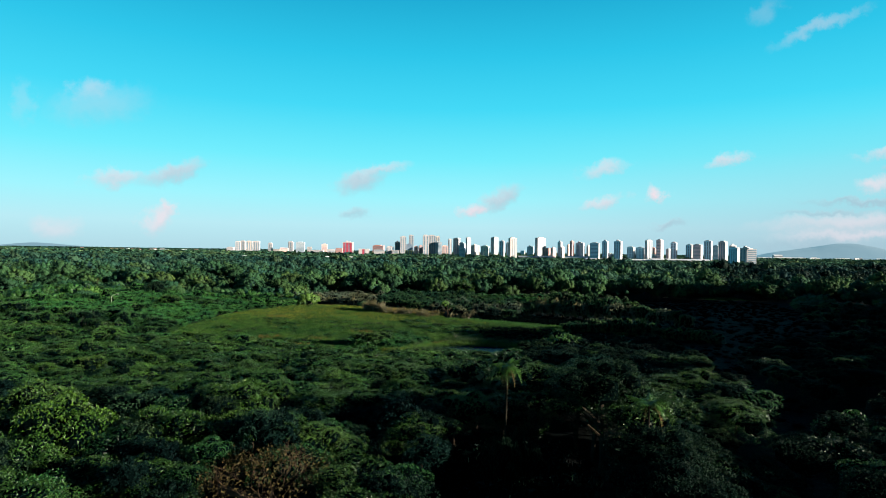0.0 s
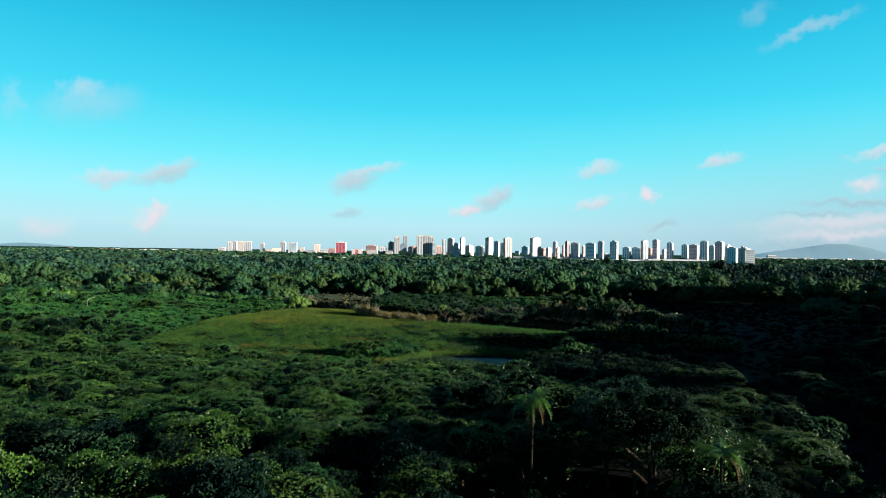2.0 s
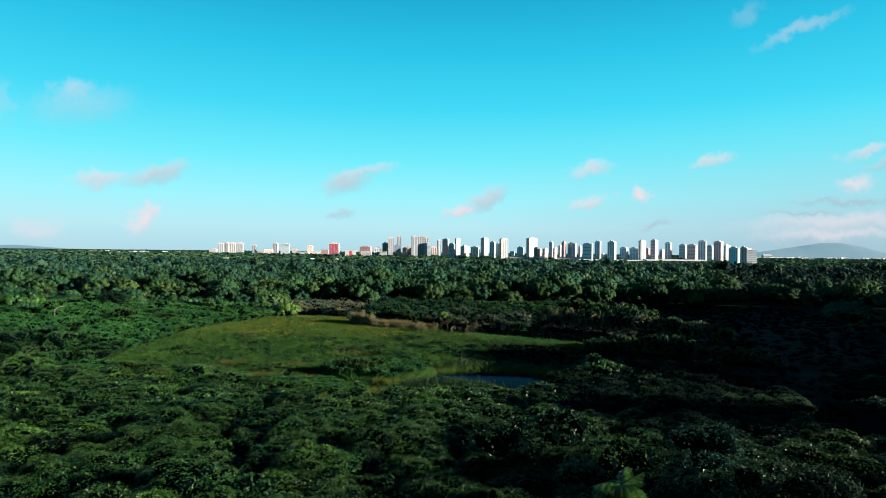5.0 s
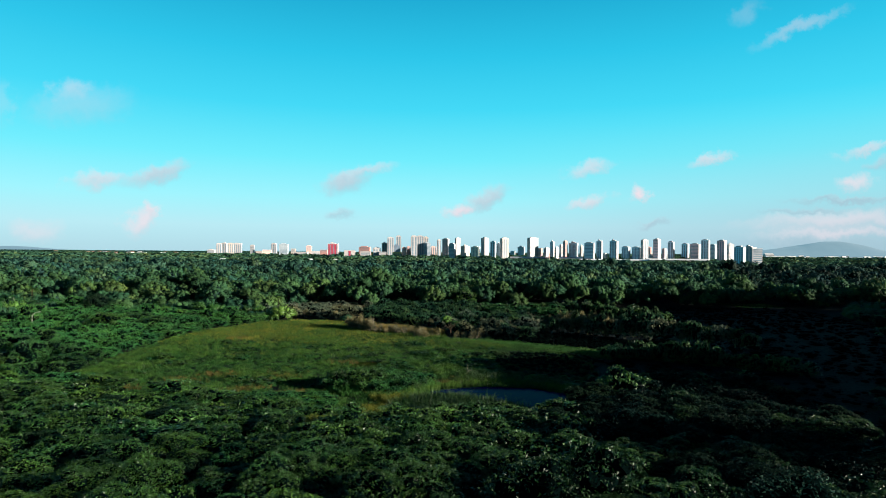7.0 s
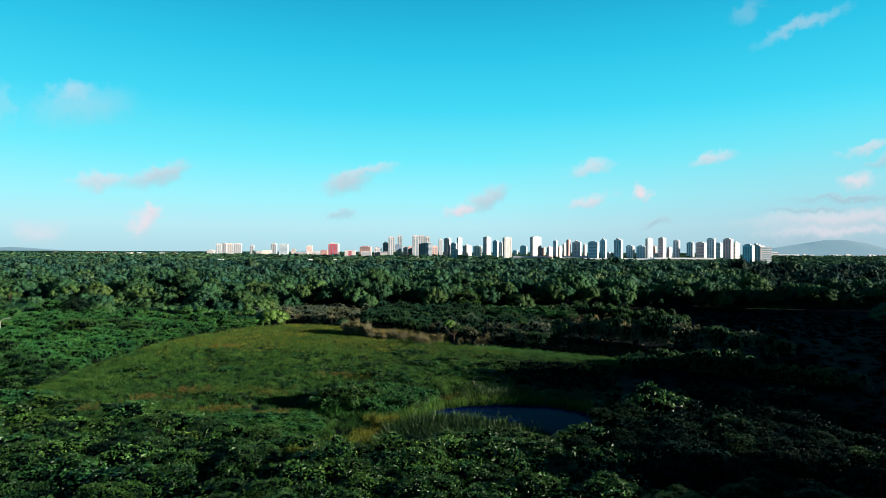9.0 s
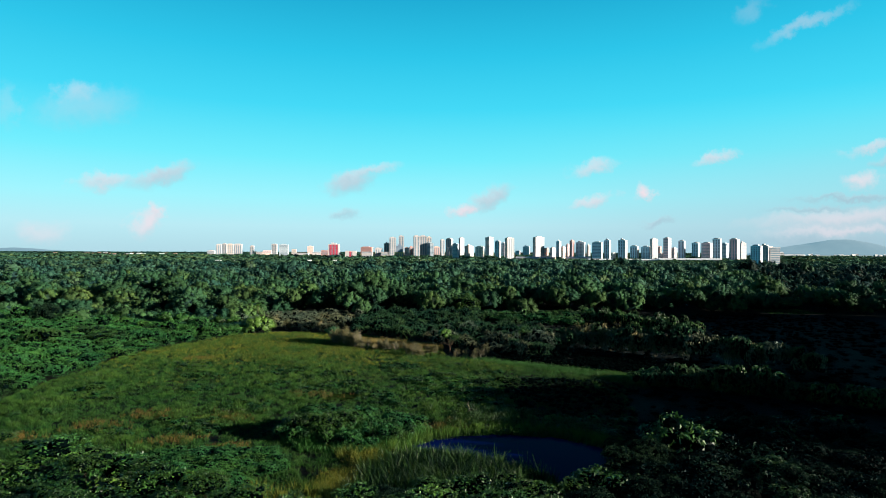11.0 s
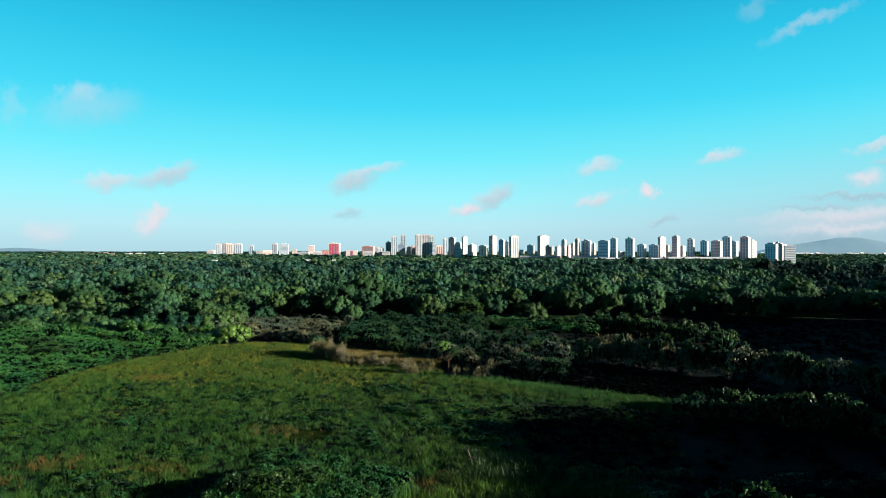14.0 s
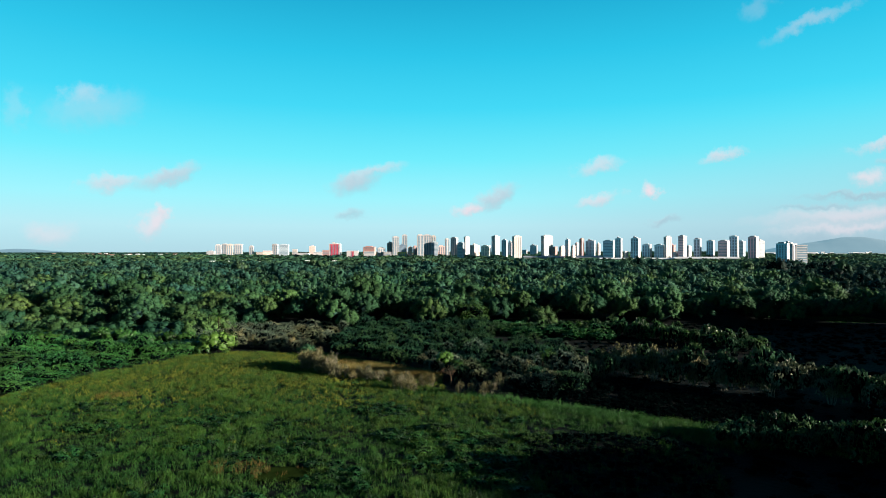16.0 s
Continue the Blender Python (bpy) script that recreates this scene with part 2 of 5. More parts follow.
def plain(name, colour, rough=0.8, vary=0.25, scale=0.6, metal=0.0, bump_size=0.0):
    def build(nt, bsdf):
        n1, n2 = noise_node(nt, scale, 5.0), noise_node(nt, scale * 9, 3.0)
        lo, hi = tuple(c * (1 - vary) for c in colour), tuple(min(1, c * (1 + vary)) for c in colour)
        col = ramp_node(nt, n1, [(0.3, lo), (0.7, hi)])
        col = mix_node(nt, "MULTIPLY", 1.0, col, ramp_node(nt, n2, [(0.3, (0.85, 0.85, 0.85)), (0.7, (1.1, 1.1, 1.1))]))
        nt.links.new(col, bsdf.inputs["Base Color"])
        bsdf.inputs["Roughness"].default_value, bsdf.inputs["Metallic"].default_value = rough, metal
        bsdf.inputs["Specular IOR Level"].default_value = 0.0 if rough > 0.85 else 0.15 if rough > 0.7 else 0.5
        if bump_size:
            bump(nt, bsdf, n2, 0.6, bump_size)
    return material(name, build)


# near-black, so the shade inside crowns and scrub is in the colour
INNER_SHADE = plain("inner_foliage_shade", (0.0006, 0.0020, 0.0019), 0.9, 0.4, 0.8, bump_size=0.2)
BARK = plain("bark", (0.030, 0.023, 0.017), 0.9, 0.35, 1.2, bump_size=0.03)
DEAD_WOOD = plain("dead_wood", (0.060, 0.040, 0.028), 0.9, 0.35, 1.2, bump_size=0.02)


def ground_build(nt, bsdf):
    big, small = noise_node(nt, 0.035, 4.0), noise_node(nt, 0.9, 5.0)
    # dark mud taken to blue-black, so shade is in the soil colour
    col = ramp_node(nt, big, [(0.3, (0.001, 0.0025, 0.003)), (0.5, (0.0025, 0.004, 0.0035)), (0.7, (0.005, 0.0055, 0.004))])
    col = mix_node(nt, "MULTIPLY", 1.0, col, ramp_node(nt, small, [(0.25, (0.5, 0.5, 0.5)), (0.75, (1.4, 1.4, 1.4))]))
    nt.links.new(col, bsdf.inputs["Base Color"])
    bsdf.inputs["Roughness"].default_value = 0.95
    bsdf.inputs["Specular IOR Level"].default_value = 0.05
    bump(nt, bsdf, small, 0.8, 0.3)


SOIL = material("marsh_soil", ground_build)


def water_build(nt, bsdf):
    bsdf.inputs["Base Color"].default_value = (0.0006, 0.0026, 0.034, 1)
    bsdf.inputs["Roughness"].default_value, bsdf.inputs["IOR"].default_value = 0.06, 1.04
    bsdf.inputs["Specular IOR Level"].default_value = 0.12
    bump(nt, bsdf, noise_node(nt, 1.3, 3.0), 0.12, 0.05)


WATER = material("pond_water", water_build)
ALGAE = plain("algae_water", (0.010, 0.018, 0.004), 0.9, 0.3, 0.5)

WALLS = {
    "white": plain("white_paint", (0.40, 0.365, 0.365), 0.8, 0.06, 0.05),
    "cream": plain("cream_paint", (0.44, 0.365, 0.325), 0.8, 0.07, 0.05),
    "beige": plain("beige_concrete", (0.746, 0.672, 0.597), 0.8, 0.08, 0.05),
    "pink": plain("pink_paint", (0.746, 0.477, 0.418), 0.8, 0.08, 0.05),
    "salmon": plain("salmon_paint", (0.656, 0.403, 0.418), 0.8, 0.08, 0.05),
    "brick": plain("brown_tile", (0.448, 0.224, 0.194), 0.8, 0.1, 0.05),
    "grey": plain("grey_render", (0.40, 0.45, 0.50), 0.8, 0.08, 0.05),
    # blue of fronts in shade, put into the wall colour
    "blue": plain("shade_blue_wall", (0.40, 0.58, 0.68), 0.7, 0.08, 0.05),
    "yellow": plain("yellow_paint", (0.780, 0.564, 0.216), 0.8, 0.08, 0.05),
    "dark": plain("dark_cladding", (0.23, 0.30, 0.39), 0.5, 0.1, 0.05),
}
PANE = plain("window_glazing", (0.12, 0.185, 0.24), 0.3, 0.3, 0.1)
RED_PANEL = plain("dark_red_panel", (0.3700, 0.0259, 0.0518), 0.5, 0.15, 0.1)
SHED_ROOF = plain("grey_sheet_roof", (0.2220, 0.2294, 0.2442), 0.5, 0.15, 0.03)
WHITE_ROOF = plain("white_sheet_roof", (0.5328, 0.5328, 0.5328), 0.5, 0.1, 0.03)
TILE_ROOF = plain("clay_tile_roof", (0.24, 0.14, 0.11), 0.9, 0.2, 0.1)


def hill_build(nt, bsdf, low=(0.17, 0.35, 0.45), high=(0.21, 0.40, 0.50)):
    # distance haze painted as a faint glow over an almost black base
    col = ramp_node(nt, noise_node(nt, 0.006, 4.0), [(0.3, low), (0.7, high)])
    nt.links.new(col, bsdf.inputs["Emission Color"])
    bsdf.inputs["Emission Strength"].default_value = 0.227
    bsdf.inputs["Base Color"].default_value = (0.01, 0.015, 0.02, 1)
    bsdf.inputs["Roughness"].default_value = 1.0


HILL = material("haze_glow_hill", hill_build)
PLAIN = material("haze_glow_plain", lambda nt, bsdf: hill_build(nt, bsdf, (0.05, 0.12, 0.15), (0.10, 0.19, 0.23)))


# ---- mesh helpers ----
def link_mesh(name, mesh, mats, parent=None, label=""):
    for m in mats:
        mesh.materials.append(m)
    ob = new(name, mesh)
    if parent:
        ob.parent = parent
    if label:
        tagged(ob, label)
    return ob


def part(name, bm, mat, parent=None, label=""):
    me = bpy.data.meshes.new(name)
    bm.to_mesh(me)
    bm.free()
    return link_mesh(name, me, [mat], parent, label)


def soup(name, groups, tones=None, soft=None):
    """A mesh from arrays of separate faces: groups of (verts (n, k, 3), material index), and a tone from 0 to 1 for each face.
    soft: corner normals for each group, where the whole crown is to be shaded round."""
    me = bpy.data.meshes.new(name)
    verts = np.concatenate([g.reshape(-1, 3) for g, _ in groups]).astype(np.float32)
    counts = np.concatenate([np.full(len(g), g.shape[1]) for g, _ in groups])
    index = np.concatenate([np.full(len(g), i) for g, i in groups])
    me.vertices.add(len(verts))
    me.vertices.foreach_set("co", verts.ravel())
    me.loops.add(len(verts))
    me.loops.foreach_set("vertex_index", np.arange(len(verts), dtype=np.int32))
    me.polygons.add(len(counts))
    me.polygons.foreach_set("loop_start", np.concatenate([[0], np.cumsum(counts)[:-1]]).astype(np.int32))
    me.polygons.foreach_set("material_index", index.astype(np.int32))
    tone = me.attributes.new("tone", "FLOAT", "FACE")
    tone.data.foreach_set("value", (np.full(len(counts), 0.5) if tones is None else np.concatenate(tones)).astype(np.float32))
    me.update()
    me.validate()
    if soft is not None:
        bend = me.attributes.new("custom_normal", "FLOAT_VECTOR", "POINT")
        bend.data.foreach_set("vector", np.concatenate([n.reshape(-1, 3) for n in soft]).astype(np.float32).ravel())
    return me


rng = np.random.default_rng(7)


def unit(v):
    return v / (np.linalg.norm(v, axis=-1, keepdims=True) + 1e-9)


def leaf_faces(points, normals, length, width, corners, tilt=0.55, droop=0.0):
    """Small pointed leaf sprays at the points, facing roughly along the normals, their tips hanging."""
    n = len(points)
    face = unit(normals + rng.normal(0, tilt, (n, 3)))
    way = rng.normal(0, 1, (n, 3)) - (0, 0, droop)
    along = unit(way - face * (way * face).sum(1, keepdims=True))
    across = np.cross(face, along)
    size = rng.uniform(0.65, 1.35, (n, 1))
    a, c = along * length * size, across * width * size
    if corners == 3:
        return np.stack([points - a * 0.5 - c * 0.5, points - a * 0.3 + c * 0.6, points + a * 0.6], 1)
    drop = face * length * 0.18 * size
    return np.stack([points - a * 0.55, points + c * 0.5 + drop, points + a * 0.6 - drop, points - c * 0.5 + drop], 1)


def lobes_of(count, flat, seed):
    """The lobes of a crown about one metre in radius standing on z = 0: centres and radii."""
    r = np.random.default_rng(seed)
    out = [((0, 0, 0.55), 0.62)]
    for k in range(count):
        ang, d = k * 2.4 + r.uniform(-0.4, 0.4), math.sqrt((k + 0.6) / count) * 0.78
        out.append(((math.cos(ang) * d, math.sin(ang) * d, 0.95 - 0.5 * d * d + r.uniform(-0.16, 0.16)), r.uniform(0.24, 0.40)))
    for k in range(count // 2):
        ang = k * 4.1 + r.uniform(-0.5, 0.5)
        out.append(((math.cos(ang) * 0.72, math.sin(ang) * 0.72, r.uniform(0.12, 0.38)), r.uniform(0.22, 0.34)))
    c, rad = np.array([o[0] for o in out]), np.array([o[1] for o in out])
    return c * (1, 1, flat), rad


def crown_faces(count, leaves, length, width, corners, flat=1.0, seed=0, core_cut=1, core_lobes=99, tilt=0.55, layer=0.85, droop=0.0):
    """Leaf faces and the dense inside of a crown of radius one; a low layer gives flat tiers of branches."""
    c, rad = lobes_of(count, flat, seed)
    if layer < 0.5:
        rad = rad * 1.25
    share = np.random.default_rng(seed + 50).choice(len(c), leaves * 3, p=rad**2 / (rad**2).sum())
    d = unit(rng.normal(0, 1, (leaves * 3, 3)))
    d[:, 2] = np.where(d[:, 2] < -0.45, -d[:, 2], d[:, 2])
    p = c[share] + d * rad[share][:, None] * rng.uniform(0.86, 1.08, (len(d), 1)) * (1, 1, layer)
    inside = (np.linalg.norm((p[:, None] - c[None]) / (1, 1, layer), axis=-1) < rad * 0.86).any(1)
    p, d = p[~inside][:leaves], d[~inside][:leaves]
    faces = leaf_faces(p, d * (1, 1, 0.6) + (0, 0, 0.05), length, width, corners, tilt, droop)
    core = []
    bm = bmesh.new()
    bmesh.ops.create_icosphere(bm, subdivisions=core_cut, radius=1.0)
    tri = np.array([[v.co[:] for v in f.verts] for f in bm.faces])
    bm.free()
    for cc, r in list(zip(c, rad))[:core_lobes]:
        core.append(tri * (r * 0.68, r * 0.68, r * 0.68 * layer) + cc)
    return faces, np.concatenate(core)


def billow_faces(count, leaves, length, width, seed, size=0.2, tilt=0.4, cut=1):
    """A crown seen from afar: many small uneven clumps over a dome, with loose leaf sprays on them."""
    r = np.random.default_rng(seed + 300)
    k = np.arange(count) + 0.5
    up = np.clip(1.0 - 1.25 * k / count + r.normal(0, 0.06, count), -0.3, 1.0)
    ang = k * 2.39996 + r.normal(0, 0.25, count)
    flat = np.sqrt(np.maximum(0, 1 - up * up))
    reach = r.uniform(0.62, 0.92, count)
    c = np.stack([flat * np.cos(ang) * reach, flat * np.sin(ang) * reach, 0.38 + 0.72 * up * reach], 1)
    rad = size * r.uniform(0.7, 1.4, count)
    bm = bmesh.new()
    bmesh.ops.create_icosphere(bm, subdivisions=cut, radius=1.0)
    tri = np.array([[v.co[:] for v in f.verts] for f in bm.faces])
    bm.free()
    clumps, round_off = [], []
    for cc, big in zip(c, rad):
        kk, ph = r.normal(0, 2.4, (3, 3)), r.uniform(0, 6.28, 3)
        swell = 1 + 0.12 * np.sin(tri @ kk.T + ph).sum(-1, keepdims=True)
        clumps.append(tri * swell * big * (0.78, 0.78, 0.72) + cc)
        round_off.append(unit(tri + 0.7 * (cc - (0, 0, 0.3))))
    share = r.choice(count, leaves, p=rad**2 / (rad**2).sum())
    d = unit(r.normal(0, 1, (leaves, 3)) + c[share] - (0, 0, 0.3))
    p = c[share] + d * rad[share][:, None] * r.uniform(0.8, 1.25, (leaves, 1))
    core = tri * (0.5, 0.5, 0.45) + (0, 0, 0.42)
    out = unit(0.6 * d + 0.7 * (c[share] - (0, 0, 0.25)))
    sprays = leaf_faces(p, out, length, width, 3, tilt)
    turned = (flat_normals(sprays)[:, 0] * out).sum(1) < 0
    sprays[turned] = sprays[turned][:, ::-1]
    bent = unit(0.6 * flat_normals(sprays) + 0.4 * out[:, None])
    return (np.concatenate([sprays, *clumps]), np.concatenate([bent, *round_off])), core


def flat_normals(faces):
    n = unit(np.cross(faces[:, 1] - faces[:, 0], faces[:, 2] - faces[:, 0]))
    return np.repeat(n[:, None], faces.shape[1], 1)


def stamp(faces, places):
    """Copies of the faces, turned, scaled and moved: places is rows of x, y, z, turn, width, height."""
    t = np.asarray(places, float)
    ca, sa = np.cos(t[:, 3]), np.sin(t[:, 3])
    x, y, z = faces[..., 0], faces[..., 1], faces[..., 2]
    def e(v):
        return v[:, None, None]
    px = e(t[:, 4]) * (e(ca) * x - e(sa) * y) + e(t[:, 0])
    py = e(t[:, 4]) * (e(sa) * x + e(ca) * y) + e(t[:, 1])
    pz = e(t[:, 5]) * z + e(t[:, 2])
    return np.stack([px, py, pz], -1).reshape(-1, faces.shape[1], 3)


def tube(bm, points, radii, sides=6):
    """A tapered limb along points."""
    rings = []
    for k, (p, r) in enumerate(zip(points, radii)):
        p = Vector(p)
        way = (Vector(points[min(k + 1, len(points) - 1)]) - Vector(points[max(k - 1, 0)])).normalized()
        side = way.cross(Vector((0.3, 0.9, 0.2))).normalized()
        up = way.cross(side)
        rings.append([bm.verts.new(p + (side * math.cos(a) + up * math.sin(a)) * r) for a in (2 * math.pi * i / sides for i in range(sides))])
    for a, b in zip(rings, rings[1:]):
        for i in range(sides):
            bm.faces.new((a[i], a[(i + 1) % sides], b[(i + 1) % sides], b[i]))
    bm.faces.new(rings[-1])
    bm.faces.new(rings[0][::-1])


def box(bm, x0, x1, y0, y1, z0, z1):
    v = [bm.verts.new((x, y, z)) for z in (z0, z1) for x, y in ((x0, y0), (x1, y0), (x1, y1), (x0, y1))]
    for f in ((3, 2, 1, 0), (4, 5, 6, 7), (0, 1, 5, 4), (1, 2, 6, 5), (2, 3, 7, 6), (3, 0, 4, 7)):
        bm.faces.new([v[i] for i in f])


def within(poly, x, y):
    """Which of the points x, y lie in the polygon."""
    x, y = np.asarray(x, float), np.asarray(y, float)
    odd = np.zeros(x.shape, bool)
    for (x0, y0), (x1, y1) in zip(poly, poly[1:] + poly[:1]):
        if y0 != y1:
            odd ^= ((y0 > y) != (y1 > y)) & (x < (x1 - x0) * (y - y0) / (y1 - y0) + x0)
    return odd


def edge_distance(poly, x, y):
    """How far the points lie from the polygon's outline."""
    best = np.full(np.shape(x), 1e9)
    for (x0, y0), (x1, y1) in zip(poly, poly[1:] + poly[:1]):
        f = np.clip(((x - x0) * (x1 - x0) + (y - y0) * (y1 - y0)) / ((x1 - x0) ** 2 + (y1 - y0) ** 2), 0, 1)
        best = np.minimum(best, np.hypot(x - x0 - f * (x1 - x0), y - y0 - f * (y1 - y0)))
    return best


# ---- plan ----
POND = [(-7, 207), (-3, 211), (3, 213.6), (14, 214.6), (22, 212), (29, 206), (30, 199), (25, 193), (18, 190), (14, 194), (8, 199), (3, 202), (-2, 204)]
PUDDLE = [(-31, 242), (-29, 248), (-23, 248), (-22, 244), (-26, 242)]
MEADOW = [(-106, 198), (-110, 262), (-111, 296), (-104, 326), (-90, 353), (-76, 362), (-53, 358), (-44, 335), (-38, 318), (-8, 301),
          (12, 293), (38, 281), (52, 274), (80, 267), (106, 240), (108, 228), (84, 243), (62, 258), (47, 254), (41, 228), (35, 214),
          (32, 199), (22, 189), (8, 185), (-3, 187), (-10, 180), (-22, 175), (-36, 181), (-60, 196), (-90, 199)]
SHORE = [(-16, 184), (-14, 197), (-7, 204), (3, 204), (10, 200), (16, 193), (19, 188), (8, 184), (-3, 184), (-12, 181)]
HOLLOW = [(-1, 30), (28, 30), (27, 70), (24, 92), (20, 102), (10, 103), (4, 96), (2, 82), (-1, 70)]
REEDBED = [(-46, 362), (-44, 335), (-38, 318), (-8, 301), (1, 300), (-6, 328), (-30, 346)]
NEAR = [(-220, 20), (-220, 205), (-30, 205), (26, 195), (45, 215), (62, 221), (75, 213), (73, 190), (70, 166), (66, 140), (62, 118), (60, 106), (52, 98), (46, 84), (43, 20)]
EAST = [[(50, 60), (50, 84), (60, 92), (74, 104), (96, 113), (104, 98), (82, 72), (66, 60)],
        [(84, 137), (105, 143), (128, 165), (146, 196), (135, 212), (106, 206), (92, 190), (82, 160)]]
ROWS = [[(51, 259), (60, 256), (72, 250), (88, 241), (104, 228), (106, 234), (92, 249), (74, 260), (60, 266), (52, 266)],
        [(36, 312), (50, 314), (66, 303), (80, 293), (108, 272), (111, 278), (84, 302), (68, 314), (52, 325), (36, 322)],
        [(14, 405), (62, 402), (84, 384), (108, 360), (116, 366), (92, 392), (66, 412), (14, 417)]]


def rise(x, y):
    """The height of the ground: flat marsh, then a slow rise to the town."""
    x, y = np.asarray(x, float), np.asarray(y, float)
    s = np.clip((y - 450) / 900, 0, 1)
    return 11.0 * s * s * (3 - 2 * s) + 0.12 * np.sin(x * 0.21) * np.cos(y * 0.17)


xs = np.concatenate([-np.geomspace(4900, 150, 22), np.arange(-146, 147, 4), np.geomspace(150, 4900, 22)])
ys = np.concatenate([np.linspace(-4900, 0, 10), np.arange(30, 190, 10), np.arange(190, 262, 2), np.arange(264, 470, 8), np.geomspace(480, 4900, 24)])
gx, gy = np.meshgrid(xs, ys)
gz = rise(gx, gy) - 0.7 * within(POND, gx, gy) - 0.5 * within(PUDDLE, gx, gy)
me = bpy.data.meshes.new("ground")
nx = len(xs)
me.from_pydata(np.stack([gx, gy, gz], -1).reshape(-1, 3).tolist(), [],
               [(j * nx + i, j * nx + i + 1, (j + 1) * nx + i + 1, (j + 1) * nx + i) for j in range(len(ys) - 1) for i in range(nx - 1)])
tagged(link_mesh("ground", me, [SOIL]), "dark muddy ground under marsh and forest, blackened for shade", "ground", kind="structure")


def sheet_of_water(name, outline, z, label, mat):
    bm = bmesh.new()
    cx, cy = sum(p[0] for p in outline) / len(outline), sum(p[1] for p in outline) / len(outline)
    mid = bm.verts.new((cx, cy, z))
    ring = []
    for (x0, y0), (x1, y1) in zip(outline, outline[1:] + outline[:1]):
        for k in range(4):
            f = k / 4
            x, y = x0 + (x1 - x0) * f, y0 + (y1 - y0) * f
            w = 1.06 + 0.05 * math.sin(x * 1.7 + y)
            ring.append(bm.verts.new((cx + (x - cx) * w, cy + (y - cy) * w, z)))
    for a, b in zip(ring, ring[1:] + ring[:1]):
        bm.faces.new((mid, a, b))
    bmesh.ops.recalc_face_normals(bm, faces=bm.faces)
    tagged(part(name, bm, mat), label, "water", kind="structure")


sheet_of_water("water", POND, 0.16, "still dark blue pond among reeds", WATER)
sheet_of_water("water", PUDDLE, 0.14, "shallow green puddle in the marsh grass", ALGAE)


# ---- forest ----
def canopy_top(x, y):
    """The height of the forest's crowns over the plan."""
    near = 11.5 - 5.8 * np.clip((y - 85) / 95, 0, 1)
    near = near + 4.5 * np.exp(-(((x - 23) / 11) ** 2 + ((y - 93) / 16) ** 2))
    near = near - 3.2 * np.exp(-(((x + 6) / 10) ** 2 + ((y - 86) / 13) ** 2))
    near = near - 5.0 * np.clip((x - 31 - 0.32 * np.maximum(y - 82, 0)) / 7, 0, 1) * np.clip((112 - y) / 8, 0, 1) * (x < 48)
    near = near - 1.6 * np.exp(-(((x - 8) / 14) ** 2 + ((y - 187) / 10) ** 2))
    far = 7.5 + 7.5 * np.clip((y - 375) / 55, 0, 1)
    left = 6.5 + 3.5 * np.clip((-x - 130) / 60, 0, 1)
    mid = np.where(x < 0, left, 6.2)
    h = np.where(y < 190, near, np.where(y < 360, np.maximum(mid, 0), far))
    clump = np.sin(x * 0.21 + 1.3 * np.sin(y * 0.13)) * np.sin(y * 0.19 + 1.7 * np.sin(x * 0.11)) + 0.7 * np.sin(x * 0.063 + y * 0.041) * np.sin(y * 0.071 - x * 0.03)
    skirt = 0.42 + 0.58 * np.clip(edge_distance(MEADOW, x, y) / 13 + (y < 200) + (x > 20), 0, 1)
    return h * (1 + (0.13 + 0.08 * (y > 360)) * clump) * skirt


def grove(x, y):
    """Which kind of tree prevails: a slow drift from 0 to 1."""
    return 0.5 + 0.3 * np.sin(x * 0.05 + 2 * np.sin(y * 0.031)) + 0.2 * np.sin(y * 0.083 + x * 0.04)


GREY_STAND = [(-97, 366), (-48, 362), (-44, 400), (-60, 424), (-97, 420)]
LOW_STAND = [(-46, 362), (-30, 346), (-6, 328), (6, 306), (34, 300), (44, 318), (36, 362), (44, 425), (-44, 425)]


def low_ground(x, y):
    """The dark low ground east of the pond, between the rows of bushes."""
    sparse = (x > 0.5 * y + 28) & (np.sin(x * 0.11 + np.sin(y * 0.07) * 2) * np.sin(y * 0.09 + x * 0.02) > 0.12)
    east = (x > 26) & (y < 437) & ~within(NEAR, x, y) & ~within(EAST[0], x, y) & ~within(EAST[1], x, y) & ~sparse
    return (east & ~within(LOW_STAND, x, y)) | within(HOLLOW, x, y)


def open_land(x, y):
    """Where no trees stand: meadow, water, low ground, clearings."""
    bare = within(MEADOW, x, y) | within(POND, x, y) | within(REEDBED, x, y) | low_ground(x, y)
    return bare | ((np.abs(x - 206) < 16) & (np.abs(y - 462) < 14))


def scatter(x0, x1, y0, y1, step, seed, spread=None):
    """Points on a jittered grid inside the view's wedge."""
    r = np.random.default_rng(seed)
    gx, gy = np.meshgrid(np.arange(x0, x1, step), np.arange(y0, y1, step))
    x = (gx + r.uniform(-0.45, 0.45, gx.shape) * step).ravel()
    y = (gy + r.uniform(-0.45, 0.45, gy.shape) * step).ravel()
    keep = (x > -0.76 * y - 8) & (x < (0.76 * y + 8 if spread is None else spread))
    x, y = x[keep], y[keep]
    keep = ~open_land(x, y)
    return x[keep], y[keep], r


